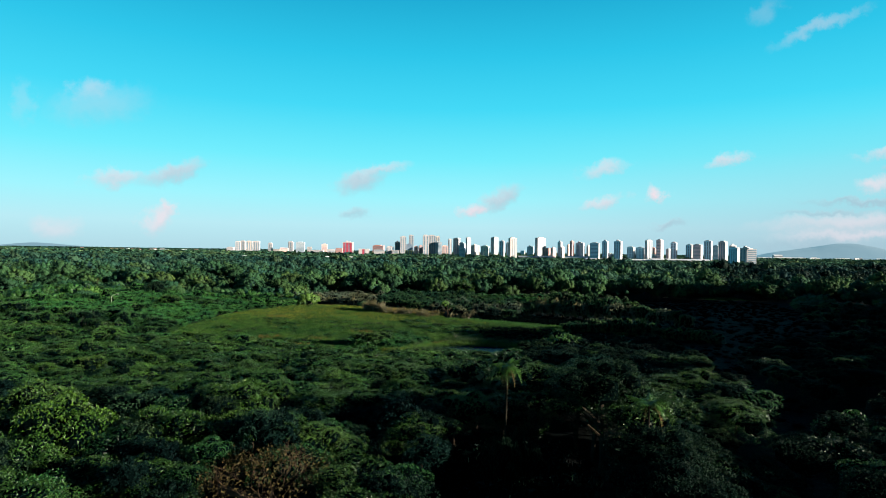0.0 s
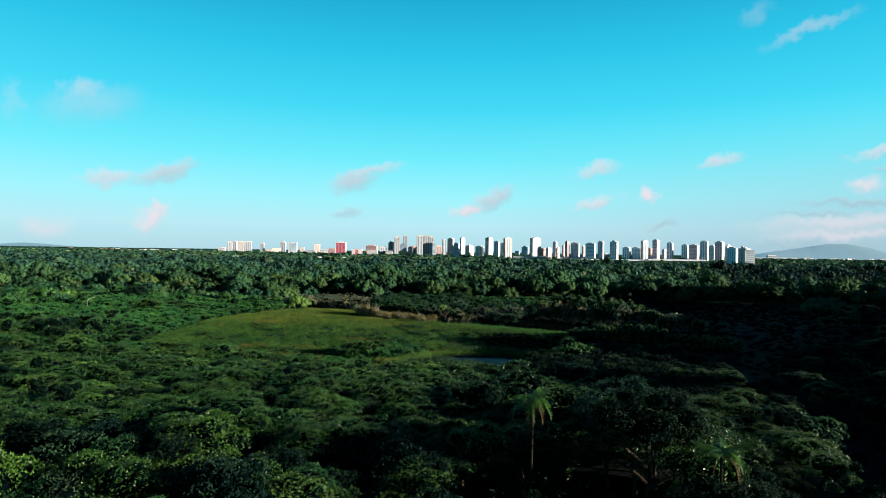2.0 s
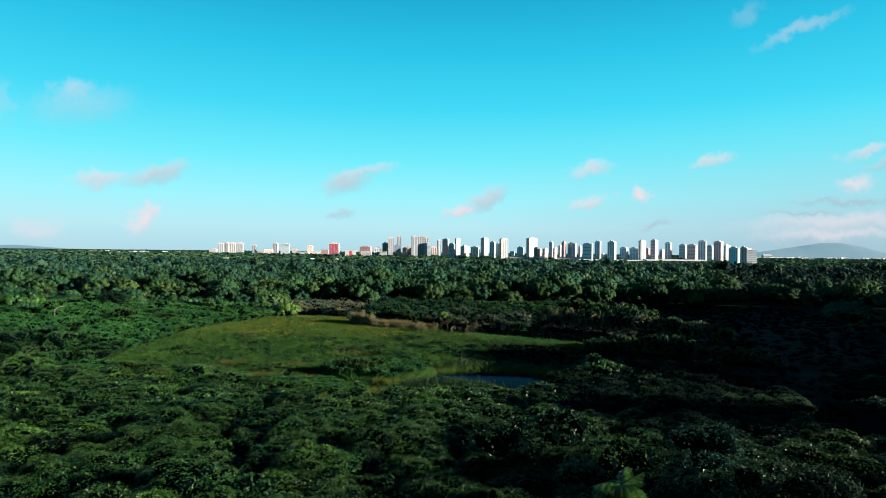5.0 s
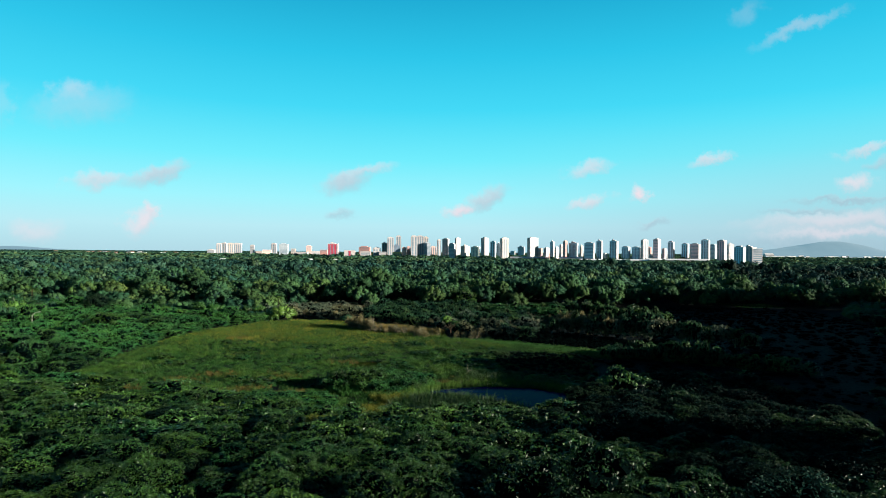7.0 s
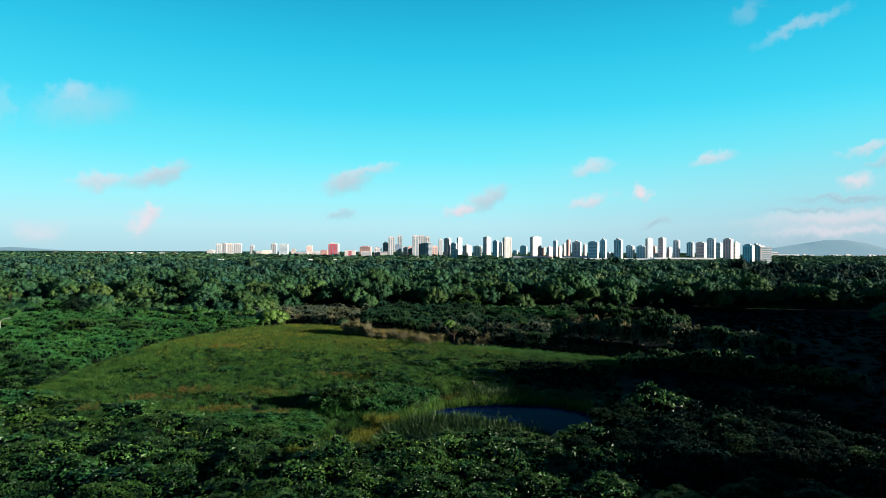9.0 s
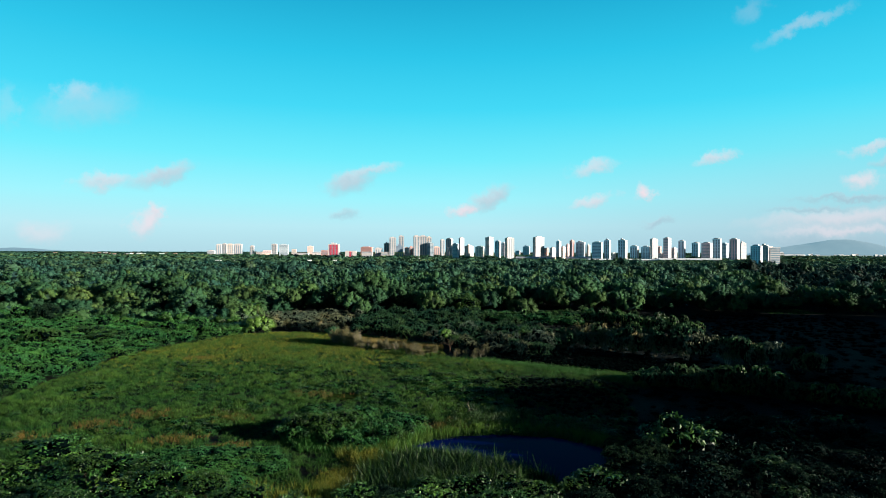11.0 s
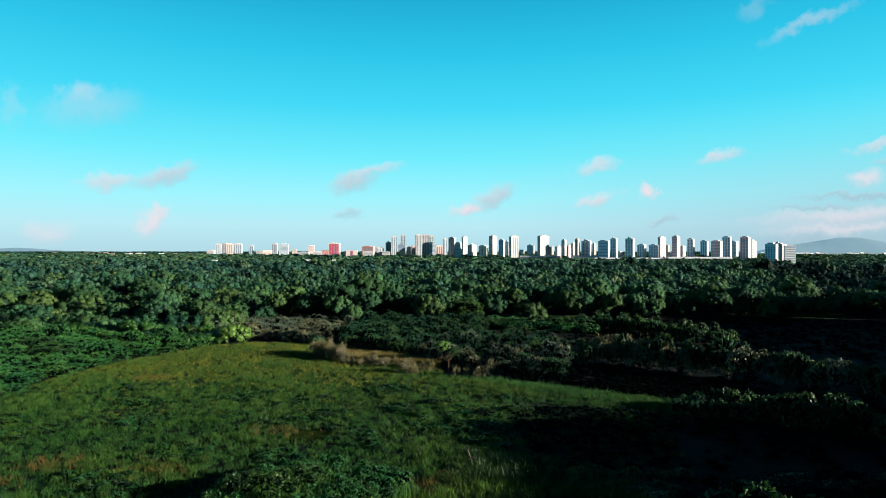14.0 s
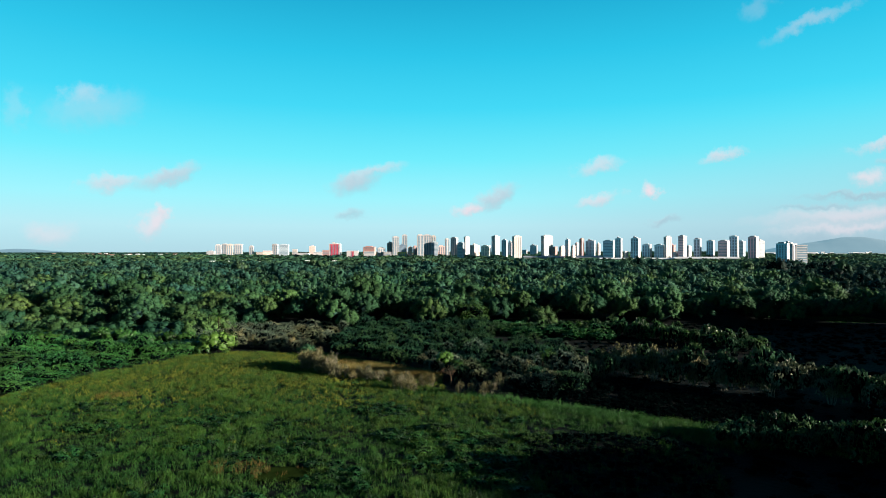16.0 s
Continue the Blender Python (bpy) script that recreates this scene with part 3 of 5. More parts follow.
def far_stand(name, label, x, y, r, size, tall, templates, mats, squash=(0.75, 1.1), giants=0.13):
    """One stand of uncountable trees: template crowns stamped at the points."""
    emergent = np.where(r.uniform(0, 1, len(x)) < giants, r.uniform(1.15, 1.45, len(x)), 1.0)
    top = tall * emergent
    wide = size * r.uniform(0.6, 1.45, len(x)) * emergent**0.6
    high = np.minimum(wide * r.uniform(*squash, len(x)), top * 0.85)
    base = rise(x, y) + top - high * 1.15
    rows = np.stack([x, y, base, r.uniform(0, 6.28, len(x)), wide, high], 1)
    pick = np.floor((grove(x, y) * 0.65 + r.uniform(0, 0.35, len(x))) * len(templates)).astype(int) % len(templates)
    own = np.clip(r.normal(0.5, 0.24, len(x)), 0.0, 1.0)
    groups, tones, soft = [], [], []
    for k, (leaf, core, mat) in enumerate(templates):
        some = rows[pick == k]
        if len(some):
            if isinstance(leaf, tuple):
                leaf, bent = leaf
                ways = some * (0, 0, 0, 1, 0, 0) + np.stack([0 * some[:, 0]] * 4 + [1 / some[:, 4], 1 / some[:, 5]], 1)
                soft += [unit(stamp(bent, ways)), flat_normals(stamp(core, some))]
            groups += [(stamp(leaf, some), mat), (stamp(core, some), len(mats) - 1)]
            tones += [np.repeat(own[pick == k], len(leaf)), np.repeat(own[pick == k], len(core))]
    return tagged(link_mesh(name, soup(name, groups, tones, soft or None), mats), label, "trees", kind="stuff")


# templates: leaf faces, inside, material slot
MID = [(*billow_faces(20 + 2 * k, 900, 0.105, 0.060, 30 + k, 0.22, 0.35), k % 3) for k in range(6)]
BIG = [(*billow_faces(34 + 3 * k, 1300, 0.070, 0.048, 70 + k, 0.17, 0.3), k % 3) for k in range(6)]
NEARER = [(*billow_faces(11 + k, 230, 0.125, 0.090, 80 + k, 0.22, 0.3), k % 2) for k in range(5)]
FAR = [(*billow_faces(6 + k % 3, 100, 0.21, 0.16, 60 + k, 0.30, 0.3), k % 2) for k in range(5)]
SCRUB = [(*crown_faces(5 + k % 3, 40, 0.22, 0.10, 3, 1.0, 170 + k, 1, 1), k % 2) for k in range(4)]
TINY = [(*crown_faces(5 + k % 3, 34, 0.46, 0.36, 3, 1.0, 160 + k, 1, 1), k % 2) for k in range(4)]
SHRUB = [(*crown_faces(7 + k, 300, 0.17, 0.085, 3, 0.9, 90 + k, 1, 5), k % 2) for k in range(4)]
FINE = [(*crown_faces(8 + k, 640, 0.100, 0.050, 3, 0.9, 120 + k, 1, 5, 0.8, 0.85, 0.5), k % 2) for k in range(4)]
FINER = [(*crown_faces(8 + k, 1400, 0.058, 0.028, 3, 0.9, 130 + k, 1, 6, 0.8, 0.85, 0.5), k % 2) for k in range(4)]
FINEST = [(*crown_faces(8 + k, 2100, 0.058, 0.028, 3, 0.9, 140 + k, 1, 8, 0.8, 0.85, 0.5), k % 2) for k in range(4)]

# single trees of the near canopy
CROWNS, CLOSE_CROWNS, CLOSEST_CROWNS = [], [], []
for k in range(9):
    skin = (LEAF, LEAF_DARK_SHADE, LEAF, LEAF_BRIGHT, LEAF, LEAF_DARK_SHADE, LEAF, LEAF, LEAF_BRIGHT)[k]
    for store, leaves, size, corners in ((CROWNS, 3200, 0.064, 3), (CLOSE_CROWNS, 6300, 0.039, 3), (CLOSEST_CROWNS, 6600, 0.038, 4)):
        leaf, core = crown_faces(12 + k % 5, leaves, size, size * 0.5, corners, (1.0, 0.85, 1.1)[k % 3], 10 + k, 1, 12, 0.8, 0.36 if k in (2, 7) else 0.85, 0.5)
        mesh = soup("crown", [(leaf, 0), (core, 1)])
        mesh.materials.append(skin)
        # core colour stands for the shade between the leaves
        mesh.materials.append(INNER_SHADE)
        store.append(mesh)


def trunk_mesh(seed):
    r = random.Random(seed)
    bm = bmesh.new()
    top = (r.uniform(-0.1, 0.1), r.uniform(-0.1, 0.1), 1.0)
    tube(bm, [(0, 0, -0.05), (0.02, 0.01, 0.3), (top[0] * 0.6, top[1] * 0.6, 0.65), top], [0.035, 0.026, 0.02, 0.012], 7)
    for _ in range(4):
        a, z = r.uniform(0, 6.28), r.uniform(0.5, 0.75)
        tube(bm, [(0, 0, z), (math.cos(a) * 0.14, math.sin(a) * 0.14, z + 0.14), (math.cos(a) * 0.3, math.sin(a) * 0.3, z + 0.24)], [0.014, 0.009, 0.004], 5)
    me = bpy.data.meshes.new("trunk")
    bm.to_mesh(me)
    bm.free()
    me.materials.append(BARK)
    return me


TRUNKS = [trunk_mesh(k) for k in range(4)]


def tree(x, y, top, radius, kind, turn, label, flat=0.85):
    """A broad-leaved tree: trunk with limbs, and a lobed crown of leaf clusters."""
    root = new("tree")
    root.matrix_world = Matrix.Translation((x, y, float(rise(x, y)))) @ Matrix.Rotation(turn, 4, "Z")
    high = min(radius * flat, top * 0.72)
    trunk = new("trunk", TRUNKS[kind % 4])
    trunk.parent = root
    trunk.scale = (top * 0.9, top * 0.9, top * 0.75)
    crown = new("crown", (CLOSEST_CROWNS if y < 80 else CLOSE_CROWNS if y < 150 else CROWNS)[kind])
    crown.parent = root
    crown.location = (0, 0, top - high * 1.3)
    crown.scale = (radius, radius, high)
    return tagged(root, label, "tree", group="canopy trees")


NAMES = {0: "broad-leaved tree with a dense green crown", 1: "dark green tree in the closed canopy", 3: "bright yellow-green tree in the closed canopy"}
x, y, r = scatter(-150, 170, 40, 208, 9.2, 3)
free = np.hypot(x + 16, y - 69) > 8.5
x, y = x[free], y[free]
for px, py in zip(x, y):
    top = float(canopy_top(px, py)) * (r.uniform(0.88, 1.06) if py < 105 else r.uniform(0.94, 1.05))
    # darker leaf kinds in the east and near the hollow stand for shade
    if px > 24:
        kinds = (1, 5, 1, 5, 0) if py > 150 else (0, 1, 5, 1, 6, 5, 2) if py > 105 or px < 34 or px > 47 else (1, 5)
    elif py < 105:
        kinds = (0, 1, 1, 2, 3, 5, 5, 7) if px > -12 else (0, 2, 3, 4, 6, 7, 8, 2)
    else:
        kinds = (0, 2, 3, 4, 6, 7, 8, 0, 1)
    kind = int(r.choice(kinds))
    word = NAMES[3 if kind in (3, 8) else 1 if kind in (1, 5) else 0]
    tree(px, py, top, float(np.clip(top * 0.58, 3.8, 7.0)) * r.uniform(0.85, 1.15), kind, r.uniform(0, 6.28), word, 0.85 if py < 95 else 0.75)

x, y, r = scatter(-160, 180, 34, 214, 6.1, 4)
free = np.hypot(x + 16, y - 67) > 7.5
x, y = x[free], y[free]
east = x > 24
# eastern shrubs get the dark leaf in place of shade
for close, kind, skins in ((y < 100, FINEST, [LEAF, LEAF_DARK_SHADE, INNER_SHADE]), ((y >= 100) & (y < 150) & ~east, FINER, [LEAF, LEAF, INNER_SHADE]), ((y >= 100) & (y < 150) & east, FINER, [LEAF_DARK_SHADE, LEAF, INNER_SHADE]),
                           ((y >= 150) & ~east, FINE, [LEAF, LEAF, INNER_SHADE]), ((y >= 150) & east, FINE, [LEAF_DARK_SHADE, LEAF_DARK_SHADE, INNER_SHADE])):
    far_stand("undergrowth", "dense green shrubs filling the canopy between trees", x[close], y[close], r, 3.9, (canopy_top(x, y) * r.uniform(0.88, 1.02, len(x)))[close], kind, skins, (0.75, 1.1) if kind is FINEST else (0.6, 0.95), 0.04)

r = np.random.default_rng(12)
hx, hy = r.uniform(0, 215, 5000), r.uniform(30, 440, 5000)
hollow = low_ground(hx, hy) & ~within(MEADOW, hx, hy) & (hx < 0.76 * hy + 8)
hx, hy = hx[hollow], hy[hollow]
# scrub in the crown-core colour, near-black to stand for shade
far_stand("scrub", "low scrub in the hollows, blackened for shade", hx, hy, r, 2.3, r.uniform(0.6, 1.6, len(hx)), SCRUB, [INNER_SHADE, INNER_SHADE, INNER_SHADE], (0.4, 0.6))

# dark fill where the hollow lies in shade
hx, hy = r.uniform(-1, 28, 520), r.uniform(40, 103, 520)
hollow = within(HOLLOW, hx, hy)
far_stand("scrub", "shrubs in the deep hollow of the forest, blackened for shade", hx[hollow], hy[hollow], r, 3.0, r.uniform(2.0, 4.2, hollow.sum()), SCRUB, [LEAF_DARK_SHADE, INNER_SHADE, INNER_SHADE])

# unseen wood added on the morning side to keep the lower ground shaded
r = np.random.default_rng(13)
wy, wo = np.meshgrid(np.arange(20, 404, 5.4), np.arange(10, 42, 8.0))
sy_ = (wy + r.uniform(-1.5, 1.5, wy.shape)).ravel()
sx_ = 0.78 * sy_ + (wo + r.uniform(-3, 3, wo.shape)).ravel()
# heights are set to shape the edge of the cast shadow
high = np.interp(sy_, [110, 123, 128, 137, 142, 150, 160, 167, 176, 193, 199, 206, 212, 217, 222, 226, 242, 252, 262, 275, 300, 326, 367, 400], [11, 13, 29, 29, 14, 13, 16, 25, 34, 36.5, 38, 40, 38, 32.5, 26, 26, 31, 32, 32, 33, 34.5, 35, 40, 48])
far_stand("high_wood", "unseen tall wood added to shade the marsh", sx_, sy_, r, 6.0, high * 0.9, SHRUB, [LEAF_DARK_SHADE, LEAF_DARK_SHADE, INNER_SHADE], (5.0, 6.0), 0)
far_stand("high_wood", "even crowns of the unseen wood added for shade", sx_, sy_, r, 5.4, high * r.uniform(0.99, 1.02, len(sx_)), FAR, [LEAF_DARK_SHADE, LEAF_DARK_SHADE, INNER_SHADE], (0.9, 1.1), 0)

# a low fresh green row before the far wood
r = np.random.default_rng(15)
fy = r.uniform(0, 1, 110)
far_stand("bush_row", "fresh green low bushes before the wood", 20 + 46 * fy + r.uniform(-3, 3, 110), 412 - 14 * fy + r.uniform(-9, 9, 110), r, 3.6, r.uniform(2.6, 4.4, 110), SHRUB, [LEAF_FRESH, LEAF_FRESH, INNER_SHADE], (0.7, 1.0))
ex, ey = r.uniform(-118, -92, 60), r.uniform(194, 216, 60)
far_stand("bush_row", "low green bushes at the meadow's corner", ex, ey, r, 2.8, r.uniform(1.8, 3.6, 60), SHRUB, [LEAF, LEAF_FRESH, INNER_SHADE], (0.8, 1.2))

# the forest goes on beside and behind the way
r = np.random.default_rng(16)
bx, by = np.meshgrid(np.arange(-290, 290, 13.0), np.arange(-100, 250, 13.0))
bx, by = (bx + r.uniform(-4, 4, bx.shape)).ravel(), (by + r.uniform(-4, 4, by.shape)).ravel()
beside = (bx < -0.76 * by - 8) | ((by < 38) & (bx < 0.78 * np.maximum(by, 0) + 12) | (by < 14))
bx, by = bx[beside], by[beside]
far_stand("forest", "green forest beside and behind the way", bx, by, r, 8.6, 10.0 * r.uniform(0.75, 1.15, len(bx)), TINY, [LEAF, LEAF_MID, INNER_SHADE], (0.8, 1.2))

# rows of bushes east of the meadow
for outline, tall, label in zip(ROWS, (4.6, 9.2, 6.0), ("low green bushes in a row beyond the pond", "tall hedge-like row of grey-green bushes", "row of green bushes before the wood")):
    r = np.random.default_rng(14)
    jx, jy = np.meshgrid(np.arange(10, 124, 2.7), np.arange(215, 425, 2.7))
    qx, qy = (jx + r.uniform(-1.2, 1.2, jx.shape)).ravel(), (jy + r.uniform(-1.2, 1.2, jy.shape)).ravel()
    inn = within(outline, qx, qy)
    far_stand("bush_row", label, qx[inn], qy[inn], r, 2.3, tall * r.uniform(0.74, 1.08, inn.sum()) * np.interp(qx[inn], [48, 66, 112], [0.8, 1.0, 0.82]), SHRUB, [LEAF_MID, LEAF, INNER_SHADE] if tall != 9.2 else [LEAF_GREY, LEAF_MID, INNER_SHADE], (1.5, 2.4))

# the stands round the meadow and behind it
x, y, r = scatter(-330, 330, 200, 372, 7.2, 5)
grey = within(GREY_STAND, x, y) | within(LOW_STAND, x, y)
x, y = x[~grey], y[~grey]
edge = (x > -14) & (x <= 20) & (y < 316)
x, y = x[~edge], y[~edge]
fresh = (x < -88) & (x > -190) & (y > 250) & (y < 356)
east = x > 20
tops = canopy_top(x, y) * r.uniform(0.75, 1.15, len(x))
far_stand("thicket", "green thicket of low trees round the marsh", x[~fresh & ~east & (y > 285)], y[~fresh & ~east & (y > 285)], r, 4.9, tops[~fresh & ~east & (y > 285)], MID, [LEAF, LEAF_MID, LEAF_BRIGHT, INNER_SHADE], (0.85, 1.2))
low = ~fresh & ~east & (y <= 285)
far_stand("thicket", "green leafy thicket beside the marsh", x[low], y[low], r, 4.9, tops[low], FINER, [LEAF, LEAF_BRIGHT, INNER_SHADE], (0.85, 1.2))
# half the eastern crowns are darkened to stand for shade
far_stand("thicket", "thicket of low trees east of the pond, darkened for shade", x[east], y[east], r, 4.2, tops[east], FINE, [LEAF, LEAF_DARK_SHADE, INNER_SHADE], (0.9, 1.2))
x, y, r = scatter(-190, -86, 250, 358, 5.0, 22)
far_stand("thicket", "fresh green low thicket at the meadow's edge", x, y, r, 3.5, canopy_top(x, y) * r.uniform(0.74, 0.96, len(x)), FINE, [LEAF_FRESH, LEAF_FRESH, INNER_SHADE], (0.9, 1.2), 0.04)
x, y, r = scatter(-400, 410, 372, 480, 10.5, 6)
grey = within(GREY_STAND, x, y) | within(LOW_STAND, x, y)
x, y = x[~grey], y[~grey]
far_stand("woodland", "mixed green woodland behind the marsh", x, y, r, 7.2, canopy_top(x, y) * r.uniform(0.8, 1.14, len(x)), BIG, [LEAF_MID, LEAF_MID, LEAF_MID, LEAF_SHADE], (0.8, 1.2), 0.07)
x, y, r = scatter(-110, 60, 295, 430, 4.9, 8)
low = within(LOW_STAND, x, y) & ~((x > 16) & (y > 366))
pale = low & (x > -9) & (y < 350)
dark = low & ~pale
far_stand("dark_bushes", "dark green bushes beyond the meadow", x[dark], y[dark], r, 3.0, 5.6 * r.uniform(0.6, 1.25, dark.sum()), FINE, [LEAF_MID, LEAF_MID, INNER_SHADE], (1.1, 1.6))
far_stand("grey_bushes", "pale grey-green bushes beside the reeds", x[pale], y[pale], r, 2.9, 5.4 * r.uniform(0.6, 1.3, pale.sum()), FINE, [LEAF_GREY, LEAF_MID, INNER_SHADE], (1.1, 1.6))
low = within(GREY_STAND, x, y)
far_stand("grey_bushes", "grey-green leafless-looking bushes beyond the meadow", x[low], y[low], r, 2.9, 4.8 * r.uniform(0.7, 1.2, low.sum()), FINE, [LEAF_GREY, LEAF_GREY, INNER_SHADE], (1.1, 1.5))

x, y, r = scatter(-800, 820, 480, 1000, 13.5, 9)
# the eastern part takes the shade-coloured leaf
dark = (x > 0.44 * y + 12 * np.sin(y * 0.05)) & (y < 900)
for part_of, kind, mats in (((y < 720) & ~dark, NEARER, [LEAF_FAR_HAZE, LEAF_MID, LEAF_SHADE]), ((y >= 720) & ~dark, FAR, [LEAF_FAR_HAZE, LEAF_FAR_HAZE, LEAF_SHADE]), (dark & (y >= 720), FAR, [LEAF_SHADE, LEAF_DARK_SHADE, INNER_SHADE]), (dark & (y < 720), NEARER, [LEAF_SHADE, LEAF_DARK_SHADE, INNER_SHADE])):
    far_stand("far_forest", "forest reaching towards the plain, darkened for shade" if mats[0] is LEAF_SHADE else "closed forest reaching towards the town", x[part_of], y[part_of], r, 8.8, (12.0 * r.uniform(0.74, 1.2, len(x)) * (1 + 0.2 * np.sin(x * 0.045 + 2 * np.sin(y * 0.021)) * np.sin(y * 0.05 + x * 0.013)))[part_of], kind, mats, (0.8, 1.3))
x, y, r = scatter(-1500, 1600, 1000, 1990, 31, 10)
far_stand("distant_forest", "distant forest at the edge of the town", x, y, r, 18, (8.0 + 3.0 * (y > 1500)) * r.uniform(0.75, 1.25, len(x)), TINY, [LEAF_FAR_HAZE, LEAF_FAR_HAZE, INNER_SHADE], (0.5, 0.7), 0)
x, y, r = scatter(-3800, 2400, 2000, 4800, 80, 11)
keep = x < 0.46 * y
x, y = x[keep], y[keep]
far_stand("distant_forest", "forest on the horizon", x, y, r, 52, 12.0 * r.uniform(0.8, 1.15, len(x)), TINY, [LEAF_FAR_HAZE, LEAF_FAR_HAZE, INNER_SHADE], (0.4, 0.5), 0)


# near-black scrub laid over sunlit ground to stand for shade
r = np.random.default_rng(19)
hx, hy = r.uniform(16, 76, 900), r.uniform(262, 318, 900)
gap = within([(14, 298), (40, 284), (58, 269), (80, 264), (84, 284), (56, 302), (38, 312), (18, 308)], hx, hy)
far_stand("scrub", "low scrub by the hedge, blackened for shade", hx[gap], hy[gap], r, 2.0, r.uniform(0.8, 1.8, gap.sum()), SCRUB, [INNER_SHADE, INNER_SHADE, INNER_SHADE], (0.6, 0.9), 0)

# leafy herbs between the pond and the bushes
r = np.random.default_rng(18)
hx, hy = r.uniform(-14, 48, 900), r.uniform(214, 266, 900)
herb = within(MEADOW, hx, hy) & ~within(POND, hx, hy) & (hx > 30 - 0.72 * (hy - 206)) & (hy < 280 - 0.42 * hx)
hx, hy = hx[herb], hy[herb]
# herbs inside the shadow area get near-black leaves for shade
wet = (hx > 14) & (hy > 226)
far_stand("herbs", "low leafy green herbs in the wet marsh", hx[~wet], hy[~wet], r, 1.2, r.uniform(0.6, 1.4, (~wet).sum()), SHRUB, [LEAF, LEAF_FRESH, INNER_SHADE], (0.7, 1.1), 0)
far_stand("herbs", "low leafy herbs in the wet marsh, darkened for shade", hx[wet], hy[wet], r, 1.4, r.uniform(0.6, 1.5, wet.sum()), SCRUB, [LEAF_DARK_SHADE, INNER_SHADE, INNER_SHADE], (0.7, 1.1), 0)
hx, hy = r.uniform(-96, 16, 2600), r.uniform(212, 288, 2600)
clump = np.sin(hx * 0.19 + 1.9 * np.sin(hy * 0.083)) * np.sin(hy * 0.23 + 1.4 * np.sin(hx * 0.11 + 1)) + r.normal(0, 0.16, len(hx))
herb = within(MEADOW, hx, hy) & ~within(POND, hx, hy) & ~within(PUDDLE, hx, hy) & (clump > 0.42)
far_stand("herbs", "leafy green herbs in clumps among the marsh grass", hx[herb], hy[herb], r, 0.95, r.uniform(0.5, 1.25, herb.sum()), SHRUB, [LEAF, LEAF_FRESH, INNER_SHADE], (0.7, 1.1), 0)
hx, hy = r.uniform(-33, -3, 330), r.uniform(205, 227, 330)
herb = within([(-33, 211), (-30, 221), (-20, 226), (-9, 224), (-5, 217), (-9, 209), (-17, 206), (-27, 207)], hx, hy)
far_stand("herbs", "leafy green growth over the mound of cane", hx[herb], hy[herb], r, 1.5, r.uniform(1.8, 3.0, herb.sum()), SHRUB, [LEAF, LEAF_FRESH, INNER_SHADE], (0.8, 1.2), 0)
hx, hy = r.uniform(-58, -26, 420), r.uniform(183, 206, 420)
herb = within([(-56, 198), (-46, 204), (-31, 203), (-27, 195), (-33, 185), (-44, 190)], hx, hy)
far_stand("herbs", "fresh green leafy herbs at the forest's edge", hx[herb], hy[herb], r, 1.5, r.uniform(0.9, 1.9, herb.sum()), FINE, [LEAF_FRESH, LEAF_FRESH, INNER_SHADE], (0.8, 1.1), 0)


# ---- marsh grass ----
def tufts(name, label, x, y, r, height, blades, wide, mat, lean=0.35):
    n = len(x)
    p = np.repeat(np.stack([x, y, rise(x, y)], 1), blades, 0) + r.normal(0, 0.34, (n * blades, 3)) * (1, 1, 0)
    h = np.repeat(height, blades)[:, None] * r.uniform(0.55, 1.2, (n * blades, 1))
    way = r.normal(0, lean, (n * blades, 3)) * (1, 1, 0) + (0, 0, 1)
    ang = r.uniform(0, 6.28, n * blades)
    side = np.stack([np.cos(ang), np.sin(ang), 0 * ang], 1) * wide
    tip = p + way * h * (1.3, 1.3, 1.0)
    faces = np.stack([p - side, p + side, tip], 1)
    return tagged(link_mesh(name, soup(name, [(faces, 0)]), [mat]), label, "grass", kind="stuff")


r = np.random.default_rng(21)
x, y = r.uniform(-116, 112, 62000), r.uniform(173, 364, 62000)
keep = (within(MEADOW, x, y) | within(REEDBED, x, y)) & ~within(POND, x, y) & ~within(PUDDLE, x, y)
# grass thinned in the shadow area so the near-black soil shows
keep &= ~((x > 16) & (y > 216) & (y < 280 - 0.42 * x)) & ~within(SHORE, x, y) | (r.uniform(0, 1, len(x)) < 0.3)
x, y = x[keep], y[keep]
patchy = 0.5 + 0.3 * np.sin(x * 0.13 + np.sin(y * 0.09) * 2) * np.sin(y * 0.11 + 1.0) + 0.4 * np.sin(x * 0.71 + 2.1 * np.sin(y * 0.37)) * np.sin(y * 0.63 + 1.7 * np.sin(x * 0.29))
tufts("marsh_grass", "tall yellow-green marsh grass", x, y, r, 0.5 + 0.75 * np.clip(patchy, 0, 1.1) ** 1.4, 16, 0.040, GRASS, 0.3)
pale = (y > 258) & (r.uniform(0, 1, len(x)) < np.clip((y - 272) / 55, 0.04, 0.75)) & (x < 20)
tufts("yellow_grass", "yellowing grass in the farther meadow", x[pale], y[pale], r, r.uniform(0.5, 1.0, pale.sum()), 9, 0.045, STRAW, 0.35)
sedge = r.uniform(0, 1, len(x)) < np.clip(patchy - 0.72, 0, 0.3)
tufts("sedge", "dark green sedge clumps in the marsh grass", x[sedge], y[sedge], r, r.uniform(0.8, 1.5, sedge.sum()), 26, 0.05, LEAF, 0.45)
x, y = np.concatenate([r.uniform(-40, -2, 2600), r.uniform(-36, -4, 500)]), np.concatenate([r.uniform(298, 340, 2600), r.uniform(316, 332, 500)])
keep = within([(-44, 336), (-38, 330), (-4, 312), (2, 316), (-6, 324), (-36, 342)], x, y)
